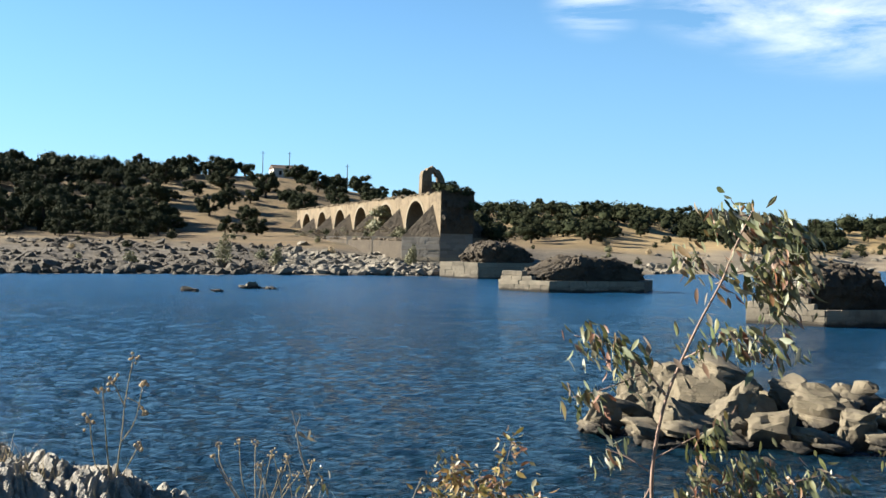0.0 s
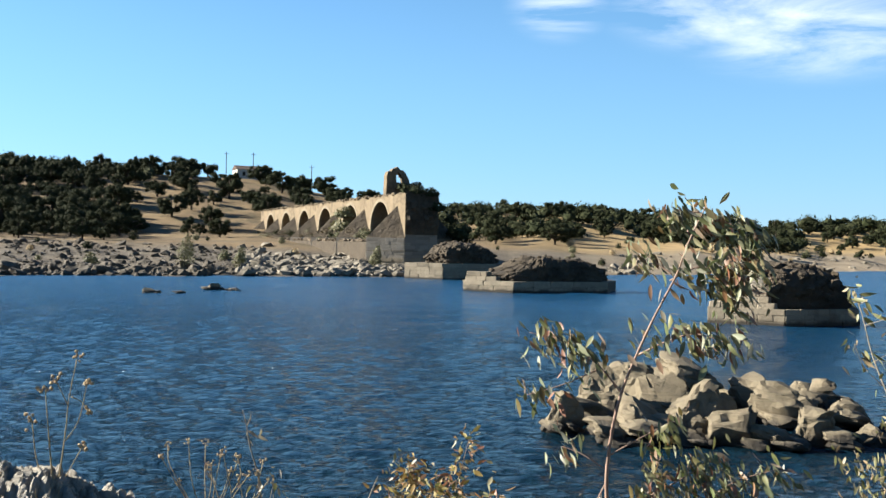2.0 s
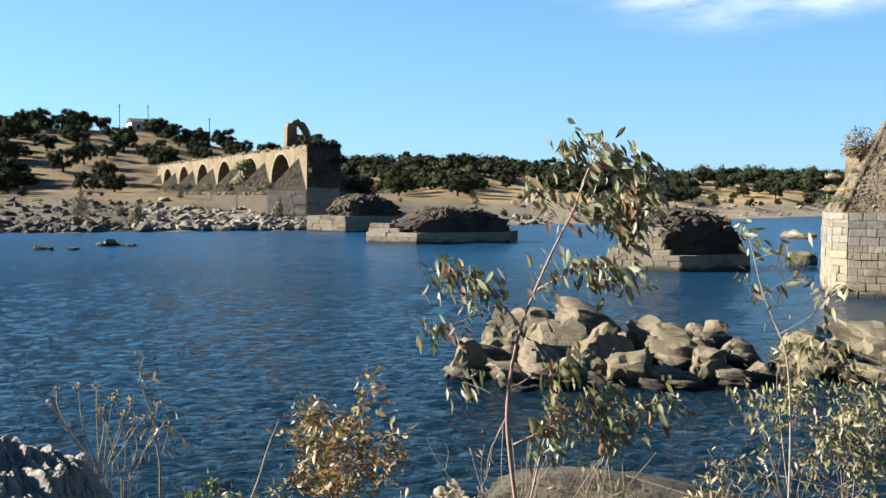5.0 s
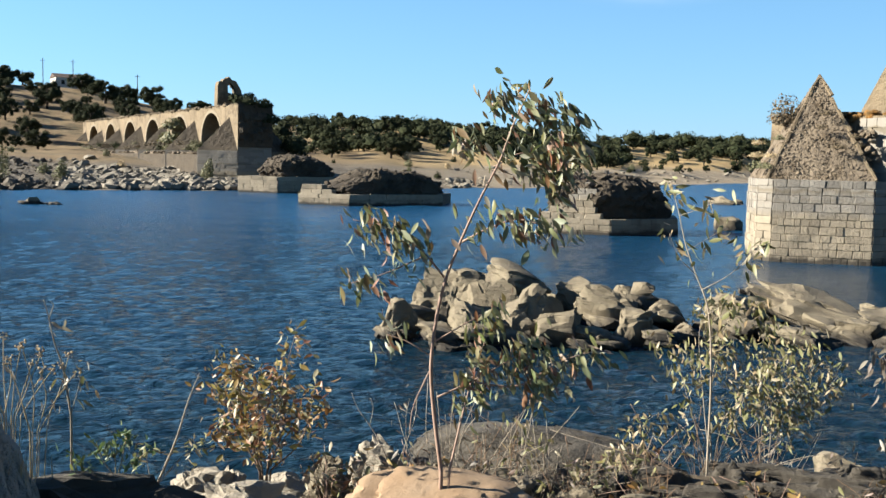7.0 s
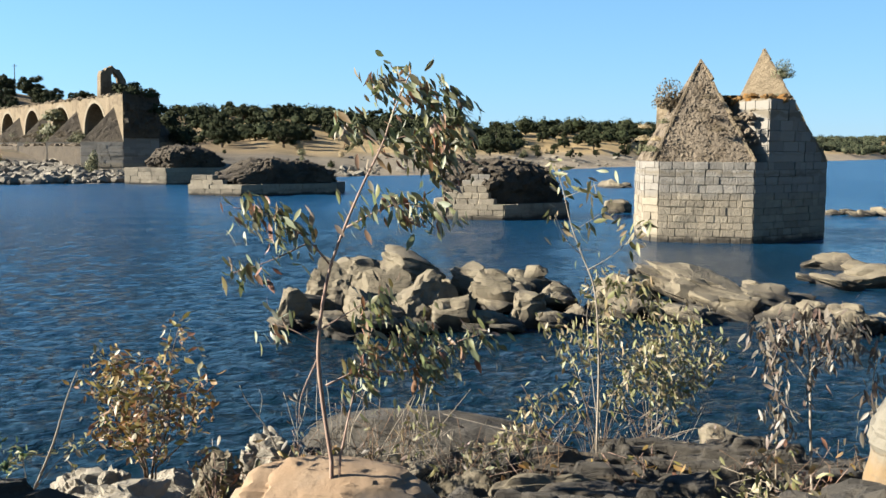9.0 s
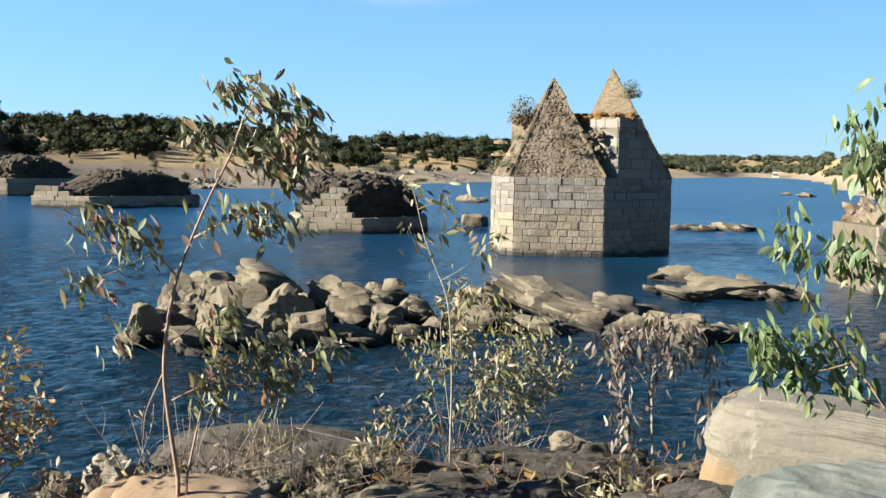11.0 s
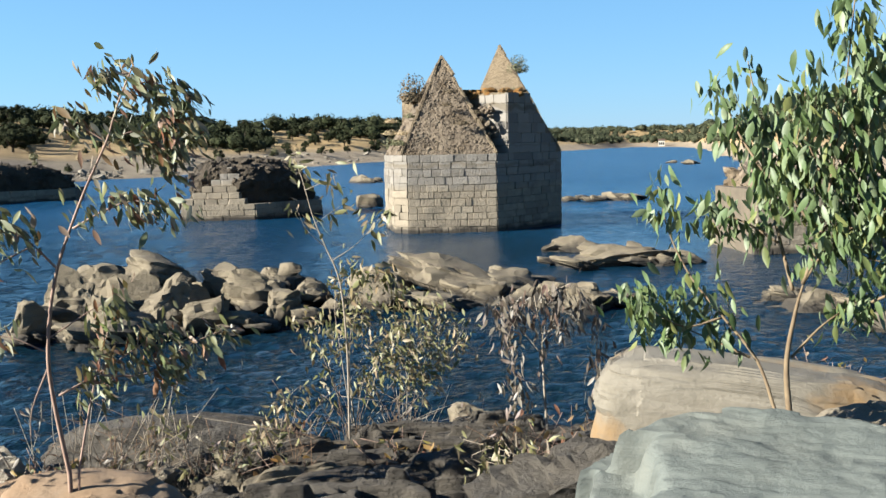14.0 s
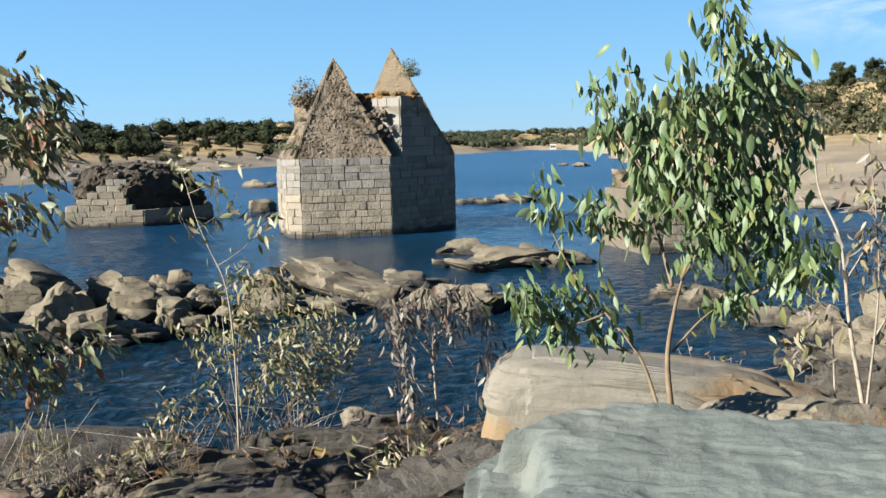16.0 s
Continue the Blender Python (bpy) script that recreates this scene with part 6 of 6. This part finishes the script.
plant("dry_stalk", "pale bent stalk with a few grey leaves", "weed", (-0.38, 6.56, 2.0), -5.4,
    [[(0.00, 0.00), (0.12, 0.29), (0.20, 0.55), (0.27, 0.73)], [(0.00, 0.00), (0.17, 0.2), (0.30, 0.25)], [(-0.03, 0.00), (-0.06, 0.2), (-0.09, 0.21)]], {1: 22, 2: 16}, L_OLIVE, 0.06, 0.009, PALESTEM, 19, 0.1, 0.0)
plant("leafy_weed", "low fleshy green weed on the dark rock", "weed", (-0.42, 4.85, 2.62), -6.0,
    [[(0.00, 0.00), (-0.05, 0.08), (-0.08, 0.17)], [(0.01, 0.00), (0.03, 0.09), (0.05, 0.20)], [(0.02, 0.00), (0.09, 0.07), (0.15, 0.12)], [(-0.02, 0.00), (-0.12, 0.06), (-0.19, 0.12)], [(0.0, 0.0), (0.0, 0.08), (-0.02, 0.15)]],
    {0: 16, 1: 18, 2: 16, 3: 16, 4: 14}, L_GREEN, 0.045, 0.005, DRYSTEM, 29, 0.0, -0.5, 0.02, 0.6)
plant("bare_twig", "bare grey twigs between the stones", "weed", (1.19, 6.92, 1.95), 8.2,
    [[(0.00, 0.00), (-0.11, 0.24), (-0.23, 0.42), (-0.28, 0.54)], [(-0.15, 0.3), (-0.13, 0.43), (-0.15, 0.5)], [(0.04, -0.00), (0.16, 0.32), (0.18, 0.48)], [(0.12, -0.01), (0.10, 0.36), (0.12, 0.53)]], {2: 6, 3: 5}, L_BROWN, 0.05, 0.006, PALESTEM, 20)


def twig_clump(x, y, high, n, seed, bark, leafy, leaves, label):
    rng = np.random.default_rng(seed)
    stems = []
    for _ in range(n):
        h, a = high * rng.uniform(0.5, 1.0), rng.normal(0, 0.35)
        stems.append([(rng.normal(0, 0.04), 0.0), (a * h * 0.5 + rng.normal(0, 0.03), h * 0.55), (a * h + rng.normal(0, 0.05), h)])
        if rng.random() < 0.6:
            m = stems[-1][1]
            stems.append([m, (m[0] + rng.normal(0, 0.1), m[1] + h * 0.2), (m[0] + rng.normal(0, 0.22), m[1] + h * 0.38)])
    plant("twiggy_bush", label, "bush", (x, y, ground_z(x, y)), math.degrees(math.atan2(x, y)), stems, leafy, leaves, 0.07, 0.005, bark, seed, 0.1, 0.5, 0.04, 0.6, more=1.5)


for k, (x, y, h) in enumerate(((1.55, 6.2, 0.75), (1.95, 6.5, 0.9), (1.15, 6.6, 0.6), (2.35, 6.3, 0.7), (2.9, 6.9, 0.8), (3.3, 7.6, 0.7), (4.6, 6.7, 0.7), (5.1, 6.6, 0.6), (4.0, 5.0, 0.5), (3.1, 5.3, 0.35), (5.6, 5.4, 0.7), (6.4, 4.6, 0.8), (1.7, 5.9, 0.5), (2.5, 6.6, 0.7), (3.6, 6.2, 0.55), (4.2, 5.9, 0.6), (3.4, 4.5, 0.4), (2.7, 5.9, 0.45), (4.3, 7.4, 0.8), (3.0, 7.3, 0.6), (0.7, 6.5, 0.5), (4.9, 5.6, 0.5))):
    twig_clump(x, y, h, 10 + k % 4, 400 + k, (BARK, PALESTEM, REDBARK)[k % 3], (2, 5, 3)[k % 3], (L_BROWN, L_OLIVE, L_RED)[k % 3], ("bare brown twigs with a few withered leaves", "thin pale twigs with small olive leaves", "thin reddish twigs with a few leaves")[k % 3])


for k, (x, y, h) in enumerate(((1.5, 6.3, 1.0), (1.85, 6.5, 0.9), (2.25, 6.7, 0.8), (3.75, 7.2, 1.0), (4.2, 7.1, 0.9), (2.9, 6.3, 0.6))):
    twig_clump(x, y, h, 12, 460 + k, (PALESTEM, BARK)[k % 2], 0, L_BROWN, "tangle of bare grey twigs on the bank")


def grass_tuft(x, y, z, high, n, seed, label):
    rng = np.random.default_rng(seed)
    V, F = [], []
    for _ in range(n):
        a, lean = rng.uniform(0, 6.28), rng.uniform(0.1, 0.6)
        b = np.array([rng.normal(0, 0.05), rng.normal(0, 0.05), -0.05])
        h = high * rng.uniform(0.5, 1.1)
        w = np.array([-math.sin(a), math.cos(a), 0]) * 0.0022
        d = np.array([math.cos(a), math.sin(a), 0])
        o = len(V)
        for t in (0, 0.5, 1.0):
            p = b + np.array([0, 0, h * t * (1 - 0.25 * t * lean)]) + d * h * lean * t * t
            V += [tuple(p - w * (1.1 - t)), tuple(p + w * (1.1 - t))]
        F += [(o, o + 1, o + 3, o + 2), (o + 2, o + 3, o + 5, o + 4)]
    ob = new("grass_tuft", mesh_of("grass_tuft", V, F, STRAW))
    ob.location = (x, y, z)
    tagged(ob, label, "grass", "dry grass tufts")


for k, (x, y, z, h, n) in enumerate(((-1.68, 4.05, 3.26, 0.2, 45), (-1.84, 4.1, 3.28, 0.24, 60), (-1.40, 4.0, 3.24, 0.12, 40), (-0.75, 4.25, 2.85, 0.16, 90), (1.75, 6.35, 1.78, 0.26, 170), (2.05, 6.3, 1.72, 0.28, 190), (2.4, 6.25, 1.68, 0.24, 170), (2.75, 6.15, 1.66, 0.22, 150), (3.1, 6.2, 1.62, 0.2, 120), (3.3, 5.35, 1.72, 0.2, 110), (3.9, 5.2, 1.7, 0.2, 100), (2.75, 5.6, 1.75, 0.2, 90))):
    grass_tuft(x, y, z, h, n, 60 + k, "tuft of dry straw coloured grass")


def litter():
    """Dry leaves, twigs and grit lying between the stones."""
    rng = np.random.default_rng(44)
    V, F = [], []
    for _ in range(5200):
        x, y = rng.uniform(-1.5, 6.5), rng.uniform(3.2, 9.0)
        z = ground_z(x, y) + 0.015
        if z < 0.6:
            continue
        a, s = rng.uniform(0, 6.28), rng.uniform(0.02, 0.055)
        u, w = np.array([math.cos(a), math.sin(a), rng.normal(0, 0.35)]) * s, np.array([-math.sin(a), math.cos(a), rng.normal(0, 0.35)]) * s * 0.35
        p = np.array([x, y, z + rng.uniform(0, 0.03)])
        o = len(V)
        V += [tuple(p - u), tuple(p + w), tuple(p + u), tuple(p - w)]
        F.append((o, o + 1, o + 2, o + 3))
    tagged(new("leaf_litter", mesh_of("leaf_litter", V, F, LITTER)), "dry brown leaves strewn between the stones", "litter", kind="stuff")
    spots = []
    for _ in range(1600):
        x, y = rng.uniform(-2.5, 7), rng.uniform(3.0, 10.0)
        z = ground_z(x, y)
        if z > -0.2:
            spots.append((x, y, z + 0.01))
    tagged(loose_stones("grit", None, spots, 0.035, 45, ROCK), "grit and pebbles on the near bank", "gravel", kind="stuff")


litter()
